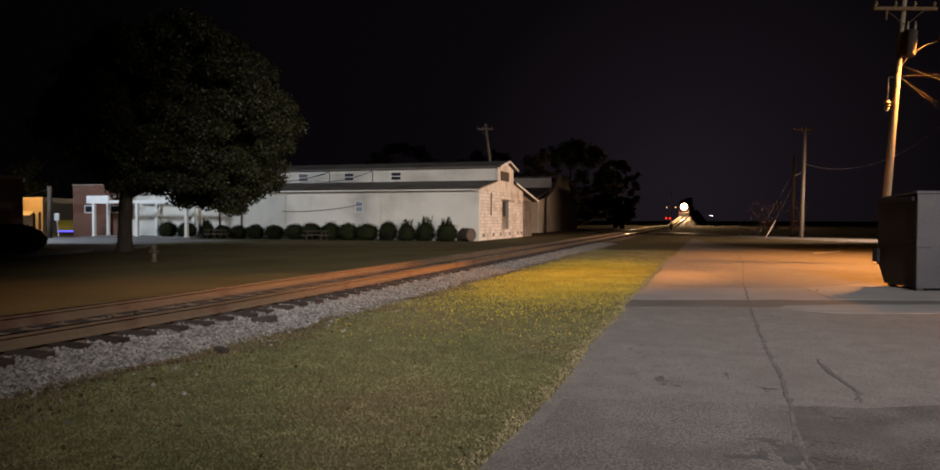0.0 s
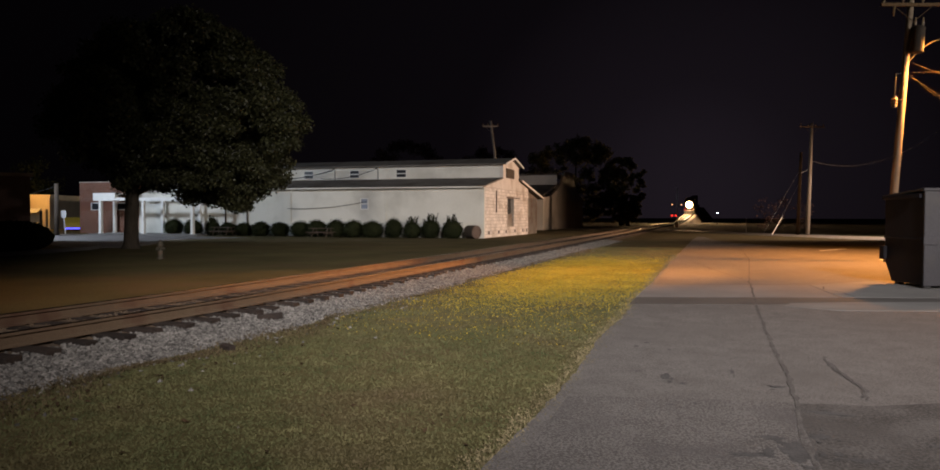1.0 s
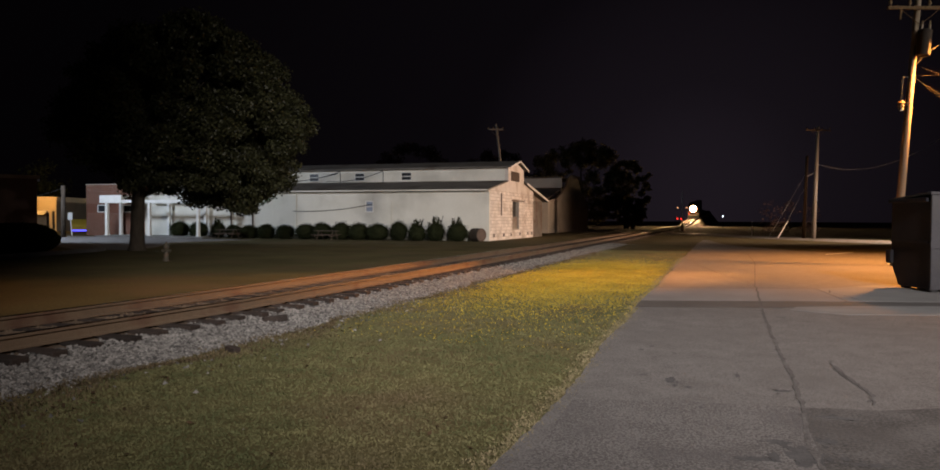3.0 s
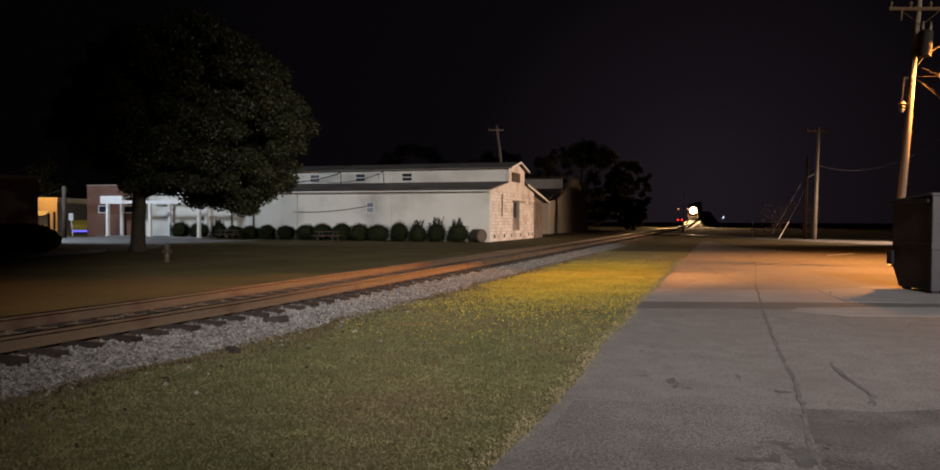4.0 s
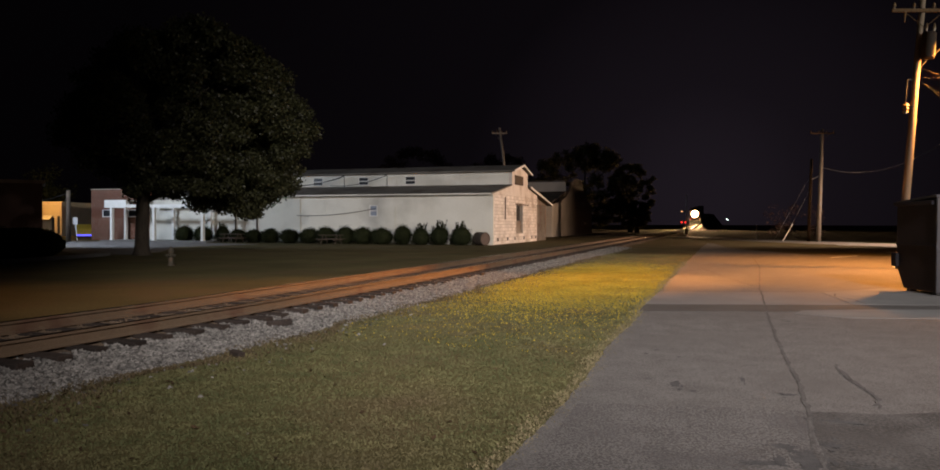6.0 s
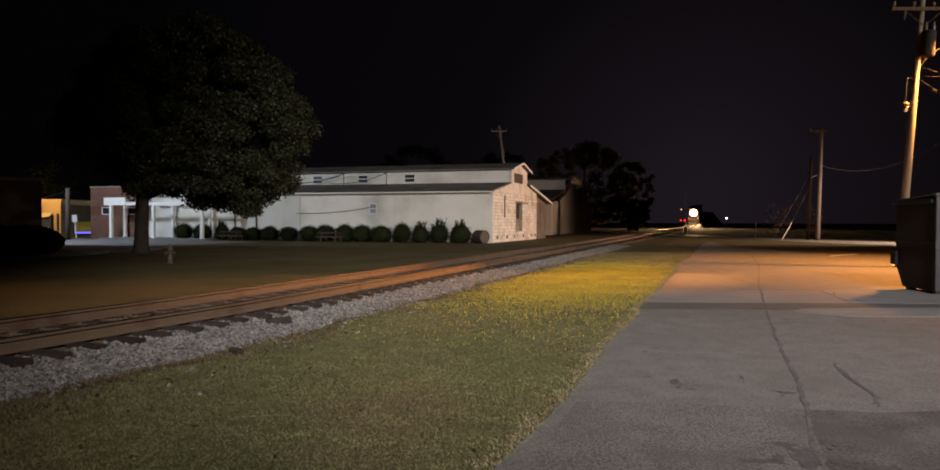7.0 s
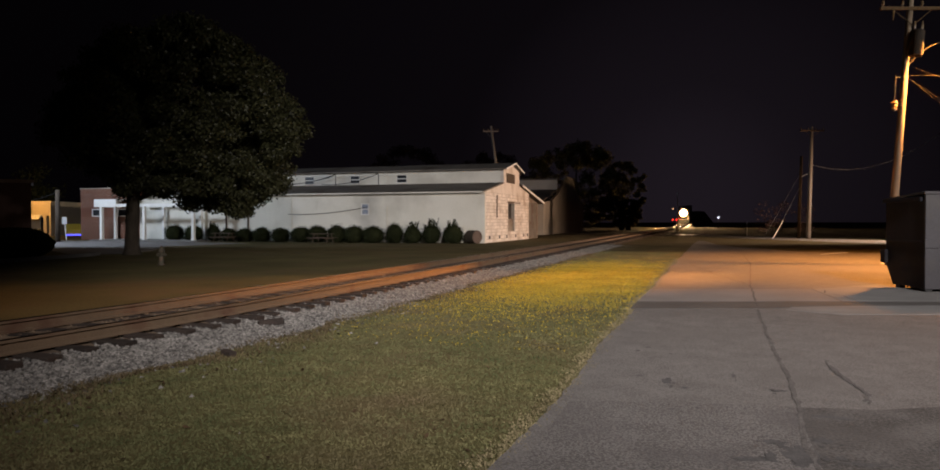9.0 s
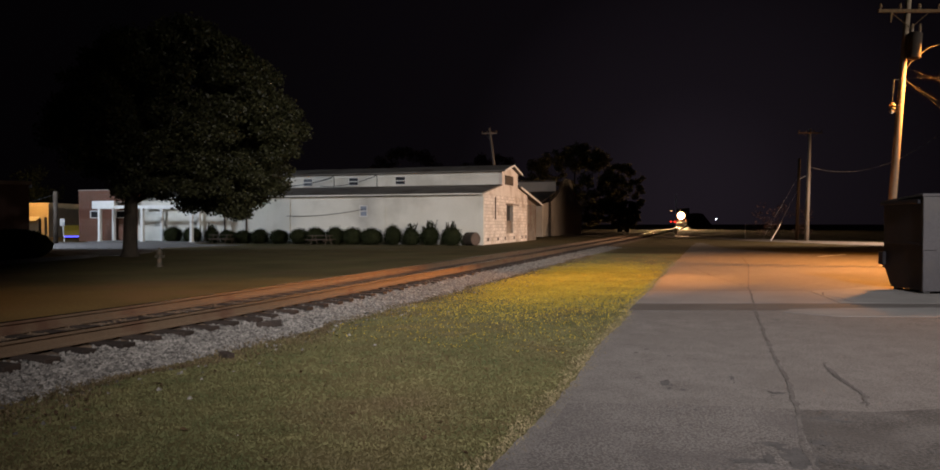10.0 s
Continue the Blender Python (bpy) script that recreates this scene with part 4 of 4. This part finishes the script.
lean = (T0 - B0) / 10.2


def on_pole(z, right=0.0, near=0.0):
    p = B0 + lean * z
    return Vector((p.x + right * math.cos(A) + near * math.sin(A), p.y + right * math.sin(A) - near * math.cos(A), z))


part("pole", chain(bmesh.new(), [B0 - lean * 0.2, on_pole(5), T0], [0.155, 0.125, 0.1], 14), POLEWOOD, up, "round timber pole", True)
crossarm(up, on_pole(9.5, 0.0, 0.15), 2.35, A, DARKPOLE)
bm = tube(bmesh.new(), on_pole(7.75, 0.14, 0.36), on_pole(8.6, 0.14, 0.36), 0.235, 0.235, 18)
tube(bm, on_pole(8.6, 0.14, 0.36), on_pole(8.66, 0.14, 0.36), 0.25, 0.17, 18)
tube(bm, on_pole(7.7, 0.14, 0.36), on_pole(7.75, 0.14, 0.36), 0.21, 0.235, 18)
tr = part("transformer", bm, TRANSFORMER, up, "grey can transformer")
for r in (-0.08, 0.2):
    part("bushing", chain(bmesh.new(), [on_pole(8.64, r + 0.1, 0.36), on_pole(8.8, r + 0.1, 0.36), on_pole(8.98, r + 0.1, 0.36)], [0.035, 0.045, 0.02], 8), PORCELAIN, tr)
part("bracket", one_box(0, 0.01, 0, 0.01, 0, 0.01), BLACKSTEEL, up).matrix_basis = Matrix.Translation(on_pole(8.05, 0.05, 0.1)) @ Matrix.Diagonal((20, 12, 30, 1))
head = LAMP + Vector((0, 0, 0.23))
pts = [on_pole(7.45, 0.1, 0.05), on_pole(7.8, 0.35, 0.05), on_pole(8.15, 0.85, 0.03), on_pole(8.36, 1.4), head - Vector((0.35, 0.1, -0.02))]
part("lamp_arm", chain(bmesh.new(), pts, [0.035] * 5, 8), TRANSFORMER, up, "curved steel lamp arm")
bm = bmesh.new()
tube(bm, head + Vector((-0.4, -0.13, 0.03)), head + Vector((0.25, 0.08, 0.03)), 0.07, 0.15, 12)
tube(bm, head + Vector((0, 0, 0.12)), head + Vector((0, 0, 0.0)), 0.1, 0.2, 14)
lh = part("lamp_head", bm, GALV, up, "grey lamp head")
part("lens", tube(bmesh.new(), head + Vector((0, 0, -0.004)), head + Vector((0, 0, -0.07)), 0.17, 0.1, 14), SODIUMLENS, lh, "glowing amber lens")
bm = bmesh.new()
for k in range(3):
    tube(bm, on_pole(6.1 - 0.11 * k, -0.3, 0.05), on_pole(6.02 - 0.11 * k, -0.31, 0.05), 0.07, 0.135 - 0.012 * k, 12)
tube(bm, on_pole(6.14, -0.3, 0.05), on_pole(5.74, -0.31, 0.05), 0.06, 0.06, 10)
part("arrester", bm, PORCELAIN, up, "ribbed porcelain surge arrester")
part("strap", one_box(-0.01, 0.22, -0.02, 0.02, -0.02, 0.02), BLACKSTEEL, up).matrix_basis = Matrix.Translation(on_pole(5.98, -0.27, 0.04))
part("cutout", chain(bmesh.new(), [on_pole(7.0, -0.1), on_pole(7.0, -0.3), on_pole(6.7, -0.32), on_pole(6.3, -0.3), on_pole(6.12, -0.33)], [0.03, 0.03, 0.035, 0.02, 0.02], 6), BLACKSTEEL, up)
part("insulator", tube(bmesh.new(), on_pole(9.44, -0.68, 0.15), on_pole(9.08, -0.68, 0.15), 0.045, 0.025, 8), PORCELAIN, up)
wire("wire", on_pole(7.45, 0.1), on_pole(5.2, 5.0, 1.5), 0.05, 0.004, WIRE2, up)
wire("wire", on_pole(7.0, 0.1), on_pole(4.2, 4.2, 1.0), 0.1, 0.004, WIRE2, up)
wire("wire", on_pole(7.0, 0.1), on_pole(3.8, 3.6, 1.0), 0.02, 0.004, WIRE2, up)
wire("wire", on_pole(7.05, 0.1), on_pole(8.0, 6.0, 1.0), 0.3, 0.004, WIRE2, up)

mp = thing("utility_pole", "tall slim utility pole beside the side street", "utility pole", (8.87, 75.2, 0))
part("pole", chain(bmesh.new(), [(0, 0, -0.1), (0.15, 0, 6), (0.25, 0, 10.6)], [0.21, 0.17, 0.13], 10), PALEPOLE, mp, "", True)
crossarm(mp, (0.25, -0.2, 10.2), 2.3, A, DARKPOLE)
wire("wire", (0.3, 0, 7.0), (11.5, -2, 10.5), 1.9, 0.02, BRIGHTWIRE, mp, 16)
part("bracket", chain(bmesh.new(), [(0.15, 0, 6.3), (-0.6, 0, 5.9)], [0.04, 0.04], 6), GALV, mp)
sp = thing("stub_pole", "dark shorter service pole with guy wires", "utility pole", (8.1, 75.9, 0))
part("pole", chain(bmesh.new(), [(0, 0, -0.1), (0.2, 0, 7.9)], [0.16, 0.12], 8), DARKPOLE, sp, "", True)
wire("guy_wire", (0.1, 0, 6.2), (-3.2, -1.2, 0), 0.02, 0.009, GALV, sp, 3)
wire("guy_wire", (0.1, 0, 5.0), (-2.3, -1.0, 0), 0.02, 0.009, GALV, sp, 3)
part("guy_guard", chain(bmesh.new(), [(-2.35, -1.0, 0.0), (-1.45, -0.6, 1.7)], [0.045, 0.045], 6), TRIM, sp, "pale guy wire guard")
fp = thing("utility_pole", "leaning pale utility pole behind the warehouse", "utility pole", (-22.95, 76.7, 0))
part("pole", chain(bmesh.new(), [(1.5, 0.4, -0.1), (0.0, 0, 12.2)], [0.2, 0.13], 8), PALEPOLE, fp, "", True)
crossarm(fp, (0.03, -0.18, 11.6), 1.7, A, PALEPOLE)
post = thing("marker_post", "thin pale marker post by the street", "post", (3.9, 85.1, 0))
part("post", chain(bmesh.new(), [(0, 0, -0.05), (0, 0, 1.6)], [0.045, 0.04], 6), TRIM, post)
bush = thing("bush", "scraggly bare roadside bush", "shrub", (6.2, 76.5, 0))
rng = random.Random(8)
leaves("foliage", [(rng.uniform(-1.8, 3), rng.uniform(-0.6, 0.6), rng.uniform(0.4, 3.4)) for _ in range(40)], [0.5] * 40, 1300, 0.14, TWIG, bush, 8)

# ---- unseen street lamps and masts, added for the assumed lamps out of view ----


def street_lamp(label, place, height, lens, turn, timber=False, arm=1.5):
    t = thing("street_lamp", label, "street lamp", place, turn)
    part("pole", chain(bmesh.new(), [(-arm, 0, -0.1), (-arm, 0, height + 0.1)], [0.2, 0.16] if timber else [0.11, 0.07], 10), POLEWOOD if timber else GALV, t, "", True)
    part("arm", chain(bmesh.new(), [(-arm, 0, height - 0.1), (-arm * 0.6, 0, height + 0.28), (-0.2, 0, height + 0.3)], [0.035] * 3, 8), GALV, t)
    h = part("lamp_head", one_box(-0.35, 0.3, -0.14, 0.14, height + 0.26, height + 0.36, bevel=0.02), GALV, t)
    part("lens", one_box(-0.2, 0.22, -0.1, 0.1, height + 0.235, height + 0.256), lens, h, "glowing lens")
    return t


street_lamp("unseen street lamp added on a brown timber pole by the driveway", (-50.0, 36.0, 0), 9.45, COOLLENS, 250, True, 0.75)
svp = thing("service_pole", "short brown timber service pole with a cable", "utility pole", (-51.3, 46.2, 0))
part("pole", chain(bmesh.new(), [(0, 0, -0.1), (0.02, 0, 4.3)], [0.2, 0.17], 10), BROWNWOOD, svp, "", True)
wire("cable", (0, 0, 4.1), (-14, 4, 3.6), 0.5, 0.03, WIRE, svp)
street_lamp("unseen tall grey steel lamp mast added to carry the lot light", (13.3, -16.9, 0), 18.0, COOLLENS, 180)
street_lamp("unseen grey steel lamp mast added by the side street", (24.0, 66.0, 0), 9.0, COOLLENS, 180)
street_lamp("unseen grey steel flood lamp mast added behind the lot", (52.0, 0.0, 0), 12.0, COOLLENS, 180)

# ---- hydrant ----
hy = thing("fire_hydrant", "faded short fire hydrant standing on the lawn", "fire hydrant", (-19.9, 22.55, 0))
bm = bmesh.new()
chain(bm, [(0, 0, -0.05), (0, 0, 0.05), (0, 0, 0.06), (0, 0, 0.5), (0, 0, 0.52), (0, 0, 0.57)], [0.14, 0.14, 0.1, 0.095, 0.125, 0.125], 14)
part("barrel", bm, HYDRANT, hy, "", True)
part("bonnet", chain(bmesh.new(), [(0, 0, 0.57), (0, 0, 0.66), (0, 0, 0.70), (0, 0, 0.74)], [0.115, 0.08, 0.03, 0.025], 14), HYDRANT, hy, "", True)
for d in ((1, 0), (-1, 0), (0, -1)):
    part("nozzle", tube(bmesh.new(), (d[0] * 0.08, d[1] * 0.08, 0.4), (d[0] * 0.19, d[1] * 0.19, 0.4), 0.065, 0.06, 10), HYDRANT, hy)

# ---- hedge, kerb, far left buildings ----
hedge = thing("hedge", "dark clipped hedge bank beside the driveway", "hedge", (-29.7, 24.8, 0))
rng = random.Random(14)
bm = bmesh.new()
bmesh.ops.create_icosphere(bm, subdivisions=4, radius=1.0)
for v in bm.verts:
    v.co = Vector((v.co.x * 1.1 - 0.9, v.co.y * 1.5 + (0.8 if v.co.y > 0 else -7.5), 0.62 + v.co.z * 0.72)) + Vector((0.1, 0.1, 0.1)) * noise.noise(v.co * 3)
part("core", bm, SHRUBLEAF, hedge, "", True)
cs = [(-0.9, -7.5 + 0.35 * i, 0.62) for i in range(25)]
leaves("foliage", cs, [1.08] * 25, 26000, 0.09, SHRUBLEAF, hedge, 15, 0.68, 0.1)
part("stem", chain(bmesh.new(), [(-0.9, 0, -0.05), (-0.9, 0, 0.6)], [0.06, 0.04], 6), BARK, hedge)
bm = prism(bmesh.new(), [(-26.9, 20.6), (-26.6, 20.9), (-28.2, 27.3), (-29.0, 28.6), (-29.3, 28.5), (-28.5, 27.1)], "z", -0.02, 0.16)
tagged(mesh_object("kerb", bm, ASPHALT_OLD), "grey concrete kerb along the lawn", "kerb", kind="structure")
sg = thing("road_sign", "small white rectangular sign on a leaning post", "sign", (-55.9, 51.1, 0), 18)
part("post", chain(bmesh.new(), [(0.15, 0, -0.05), (0, 0, 1.6)], [0.05, 0.05], 6), TRIM, sg)
part("panel", one_box(-0.22, 0.22, -0.035, -0.012, 1.45, 2.1, bevel=0.005), TRIM, sg, "blank white panel")
yb = thing("shop_building", "buff shop front lit amber by an assumed wall lamp", "building", (-74.6, 65.0, 0), 20)
part("wall", wall_cells(bmesh.new(), "y", 0, 0.3, -2.0, 1.05, 0, 4.1, [(-0.15, 0.2, 0.3, 2.2), (0.55, 0.85, 0.3, 2.4)]), YELLOWWALL, yb)
part("side_wall", one_box(0.75, 1.05, 0.301, 8, 0, 4.1), YELLOWWALL, yb)
part("cornice", one_box(-2.1, 1.15, -0.12, -0.004, 3.85, 4.08), YELLOWWALL, yb)
for a, b, c, d in ((-0.15, 0.2, 0.3, 2.2), (0.55, 0.85, 0.3, 2.4)):
    part("window", one_box(a, b, 0.12, 0.16, c, d), GLASS, yb)
part("awning", prism(bmesh.new(), [(-0.003, 2.5), (-1.0, 2.0), (-1.0, 1.95), (-0.003, 2.4)], "x", -1.2, 0.1), CREAM, yb)
db = thing("dark_building", "dark unlit building with a flat roof", "building", (-37.4, 31.9, 0), 49.5)
part("wall", one_box(-22, 0, 0, 3.5, 0, 3.9), DARKBRICK, db)
part("roof", one_box(-22.2, 0.15, -0.15, 3.7, 3.901, 4.1), ROOFING, db)
lb = thing("low_building", "low dim brick building beyond the driveway", "building", (-66, 74, 0), 18)
part("wall", one_box(-6, 6, 0, 8, 0, 3.4), BRICK, lb)
part("roof", one_box(-6.3, 6.3, -0.4, 8.3, 3.401, 3.7), TRIM, lb, "pale roof edge")
part("window", one_box(-1.5, 1.5, -0.05, -0.004, 1.0, 2.2), GLASS, lb)
car = thing("parked_car", "yellow car parked with a blue glow below it", "car", (-66.8, 62.3, 0.03), 137)
bm = prism(bmesh.new(), [(-2.1, 0.3), (2.1, 0.3), (2.15, 0.75), (1.2, 0.9), (0.6, 1.4), (-1.2, 1.42), (-2.0, 0.95), (-2.15, 0.7)], "y", -0.85, 0.85)
cb = part("body", bm, CARYELLOW, car)
part("window", prism(bmesh.new(), [(-1.75, 0.95), (0.95, 0.95), (0.55, 1.34), (-1.15, 1.36)], "y", -0.86, 0.86), GLASS, cb)
for x in (-1.35, 1.35):
    for y in (-0.8, 0.8):
        part("wheel", tube(bmesh.new(), (x, y - 0.1, 0.32), (x, y + 0.1, 0.32), 0.32, 0.32, 14), TYRE, car)
part("light_strip", one_box(-1.0, 1.0, -0.9, -0.86, 0.16, 0.29), BLUELAMP, car, "blue glowing strip")
part("light_strip", one_box(-2.2, -2.16, -0.8, 0.8, 0.16, 0.29), BLUELAMP, car, "blue glowing strip")

# ---- picnic tables and the log by the wall ----


def picnic(place, turn):
    t = thing("picnic_table", "weathered wooden picnic table by the shrubs", "picnic table", place, turn, "picnic tables")
    for i in range(5):
        part("top_plank", one_box(-0.9, 0.9, -0.37 + i * 0.15, -0.23 + i * 0.15, 0.70, 0.74), BROWNWOOD, t)
    for y in (-0.72, 0.72):
        for k in (-0.13, 0.01):
            part("seat_plank", one_box(-0.9, 0.9, y + k, y + k + 0.12, 0.40, 0.44), BROWNWOOD, t)
    for x in (-0.6, 0.6):
        part("cross_rail", one_box(x - 0.04, x + 0.04, -0.82, 0.82, 0.33, 0.399), BROWNWOOD, t)
        for s in (-1, 1):
            part("leg", chain(bmesh.new(), [(x + 0.06, s * 0.6, 0.0), (x + 0.06, s * 0.22, 0.69)], [0.045, 0.045], 4), BROWNWOOD, t)
    return t


pt = picnic((-28.5, 49.6, 0), 4)
copy_thing(pt, pose(-37.9, 50.0, 0, 0, 0, 6))
lg = thing("culvert_log", "fat pale cut log lying by the warehouse corner", "log", (-16.85, 51.75, 0), 60)
part("trunk", tube(bmesh.new(), (0, 0.5, 0.5), (0, -0.4, 0.5), 0.5, 0.5, 20), BARK, lg)
part("cut_face", tube(bmesh.new(), (0, -0.402, 0.5), (0, -0.42, 0.5), 0.46, 0.46, 20), CUTWOOD, lg, "pale cut end")

# ---- crossing signal ----
sgn = thing("crossing_signal", "railway crossing signal mast with red lamps lit", "railway signal", (-4.95, 121.7, 0))
part("mast", chain(bmesh.new(), [(0, 0, -0.1), (0, 0, 6.4)], [0.1, 0.07], 10), TRIM, sgn, "", True)
part("base", one_box(-0.25, 0.25, -0.25, 0.25, 0, 0.9, bevel=0.03), TRIM, sgn)
part("lamp_bar", one_box(-0.75, 0.75, -0.04, 0.04, 3.66, 3.74), BLACKSTEEL, sgn)
for x in (-0.7, 0.7):
    hd = part("lamp_hood", tube(bmesh.new(), (x, -0.05, 3.7), (x, -0.18, 3.7), 0.26, 0.26, 14), BLACKSTEEL, sgn)
    part("warm_lamp", tube(bmesh.new(), (x, -0.182, 3.7), (x, -0.21, 3.7), 0.07, 0.06, 12), WARMLAMP, hd, "lit amber lamp")
for x in (-0.75, -0.15):
    hd = part("lamp_hood", tube(bmesh.new(), (x, -0.02, 1.95), (x, -0.16, 1.95), 0.28, 0.28, 14), BLACKSTEEL, sgn)
    part("red_lamp", tube(bmesh.new(), (x, -0.162, 1.95), (x, -0.2, 1.95), 0.12, 0.1, 12), REDLAMP, hd, "lit red lamp")
part("bar", one_box(-0.9, 0.3, -0.05, 0.05, 1.9, 2.0), BLACKSTEEL, sgn)
wl = thing("yard_lamp", "small distant white lamp on a post", "lamp", (2.0, 190, 0))
part("post", chain(bmesh.new(), [(0, 0, -0.1), (0, 0, 2.9)], [0.06, 0.05], 6), BLACKSTEEL, wl)
part("bulb", tube(bmesh.new(), (0, 0, 2.7), (0, 0, 2.85), 0.08, 0.06, 8), COOLLENS, wl, "glowing bulb")

# ---- far woods ----


def woods(label, name, spots, seed, size=0.55, n=9000, leaf=WOODSLEAF):
    r = random.Random(seed)
    cs, rs = [], []
    for x, y, h, w in spots:
        for _ in range(26):
            z = h * r.uniform(0.12, 0.95)
            k = w * (1.05 - 0.6 * (z / h))
            cs.append((x + r.uniform(-k, k), y + r.uniform(-k, k), z))
            rs.append(w * r.uniform(0.22, 0.42))
    ob = leaves(name, cs, rs, n, size, leaf, None, seed, 0.9, 0.6)
    return tagged(ob, label, "trees", kind="stuff")


def far_tree(label, place, h, w, seed, n, leaf):
    """A broad tree far off: trunk, limbs and a lobed crown with ragged edges."""
    t = thing("tree", label, "tree", place)
    r = random.Random(seed)
    part("trunk", chain(bmesh.new(), [(0, 0, -0.2), (0.1, 0, h * 0.3), (0.2, 0, h * 0.8)], [0.5, 0.35, 0.08], 8), BARK, t, "", True)
    for i in range(6):
        a = i * 1.05 + r.uniform(0, 0.6)
        part("limb", chain(bmesh.new(), [(0.1, 0, h * (0.2 + 0.06 * i)), (0.8 * w * math.cos(a), 0.8 * w * math.sin(a), h * (0.4 + 0.07 * i))], [0.18, 0.04], 6), BARK, t)
    cs, rs = [], []
    for _ in range(150):
        a, q = r.uniform(0, 6.283), r.uniform(-0.95, 1.0)
        k = w * (1 - abs(q) ** 2.2) ** 0.5 * r.uniform(0.5, 1.0) ** 0.5
        k *= 1 + 0.22 * noise.noise(Vector((2 * math.cos(a) + seed, 2 * math.sin(a), 2.5 * q)))
        cs.append((k * math.cos(a), k * math.sin(a), h * (0.53 + 0.45 * q)))
        rs.append(w * r.uniform(0.08, 0.17))
    leaves("crown", cs, rs, n, 0.42, leaf, t, seed, 0.9, 0.7)["label"] = "dense dark crown"
    return t


far_tree("large dark round tree behind the far warehouse", (-25.5, 144, 0), 17.0, 9.5, 61, 26000, WOODSLEAF)
far_tree("dim tree reaching towards the railway line", (-16.6, 146, 0), 13.5, 4.6, 62, 12000, WOODSLEAF)
far_tree("low dim tree beside the railway line", (-14.8, 141, 0), 6.0, 2.4, 63, 5000, WOODSLEAF)
far_tree("dark broad tree far behind the warehouse", (-60, 140, 0), 17.0, 9.0, 64, 16000, TWIG)
far_tree("dark broad tree far behind the warehouse", (-44, 146, 0), 16.0, 8.0, 65, 14000, TWIG)
woods("dim low trees behind the shop", "left_woods", [(-84, 72, 9, 4), (-92, 60, 10, 4), (-78, 56, 7, 3)], 33, 0.4, 5000, SHRUBLEAF)

# ---- train ----
train = thing("locomotive", "approaching diesel locomotive with a blazing headlight", "locomotive")
# local: front at y = 0 looking to -y, rail top at z = 0
nose = part("nose", prism(bmesh.new(), [(-1.45, 1.2), (1.45, 1.2), (1.45, 3.3), (1.15, 3.75), (-1.15, 3.75), (-1.45, 3.3)], "y", 0, 2.0), LOCODARK, train, "dark painted nose")
part("cab", prism(bmesh.new(), [(-1.55, 1.2), (1.55, 1.2), (1.55, 4.1), (1.1, 4.6), (-1.1, 4.6), (-1.55, 4.1)], "y", 2.01, 4.6), LOCODARK, train)
for x in (-0.75, 0.75):
    part("windscreen", one_box(x - 0.5, x + 0.5, 1.97, 2.005, 3.78, 4.25), GLASS, train)
part("hood", one_box(-0.95, 0.95, 4.61, 16.5, 1.2, 4.3, bevel=0.1), LOCODARK, train)
part("frame", one_box(-1.5, 1.5, -0.3, 17.5, 0.95, 1.19), BLACKSTEEL, train)
part("pilot", prism(bmesh.new(), [(-0.5, 0.95), (-0.75, 0.15), (-0.6, 0.12), (-0.3, 0.95)], "x", -1.4, 1.4), LOCODARK, train, "sloping pilot plate")
part("coupler", one_box(-0.15, 0.15, -0.95, -0.3, 0.75, 1.05, bevel=0.03), RUST, train)
part("step_edge", one_box(-1.5, 1.5, -0.36, -0.301, 1.05, 1.16), TRIM, train, "pale step edge")
for x in (-1.4, -0.5, 0.5, 1.4):
    part("handrail", chain(bmesh.new(), [(x, -0.25, 1.19), (x, -0.25, 2.2)], [0.03, 0.03], 6), TRIM, train)
# disc made oversize for glare; the glowing rim stands for the headlight's halo
hl = part("headlight_housing", tube(bmesh.new(), (0, 0, 2.85), (0, -0.12, 2.85), 1.3, 1.2, 28), LOCODARK, train)
part("halo_rim", tube(bmesh.new(), (0, -0.121, 2.85), (0, -0.16, 2.85), 1.05, 0.9, 24), WARMLAMP, hl, "glowing warm rim standing for the headlight's halo")
part("headlight", tube(bmesh.new(), (0, -0.165, 2.85), (0, -0.18, 2.85), 0.72, 0.71, 24), HEADLAMP, hl, "blazing warm headlight")
for x in (-1.2, 1.2):
    part("ditch_light", tube(bmesh.new(), (x, -0.31, 1.4), (x, -0.42, 1.4), 0.1, 0.09, 12), REDLAMP if x < 0 else WARMLAMP, train)
for y0 in (2.2, 12.5):
    part("truck", one_box(-1.1, 1.1, y0, y0 + 3.4, 0.35, 0.94), BLACKSTEEL, train)
    for k in range(3):
        for x in (-0.76, 0.76):
            part("wheel", tube(bmesh.new(), (x - 0.06, y0 + 0.4 + k * 1.25, 0.5), (x + 0.06, y0 + 0.4 + k * 1.25, 0.5), 0.5, 0.5, 16), RUST, train)


def motions():
    rows = []
    for t, y in ((0, 228), (2.5, 223.5), (5, 218), (7.5, 212), (10, 206)):
        slope = 0.0013 * (y - 165)
        rows.append((t, pose(track_x(y), y, track_z(y) + 0.325, math.degrees(math.atan(0.0024 * (y - 182))), 0, -math.degrees(math.atan(slope)))))
    walk(train, rows)


motions()
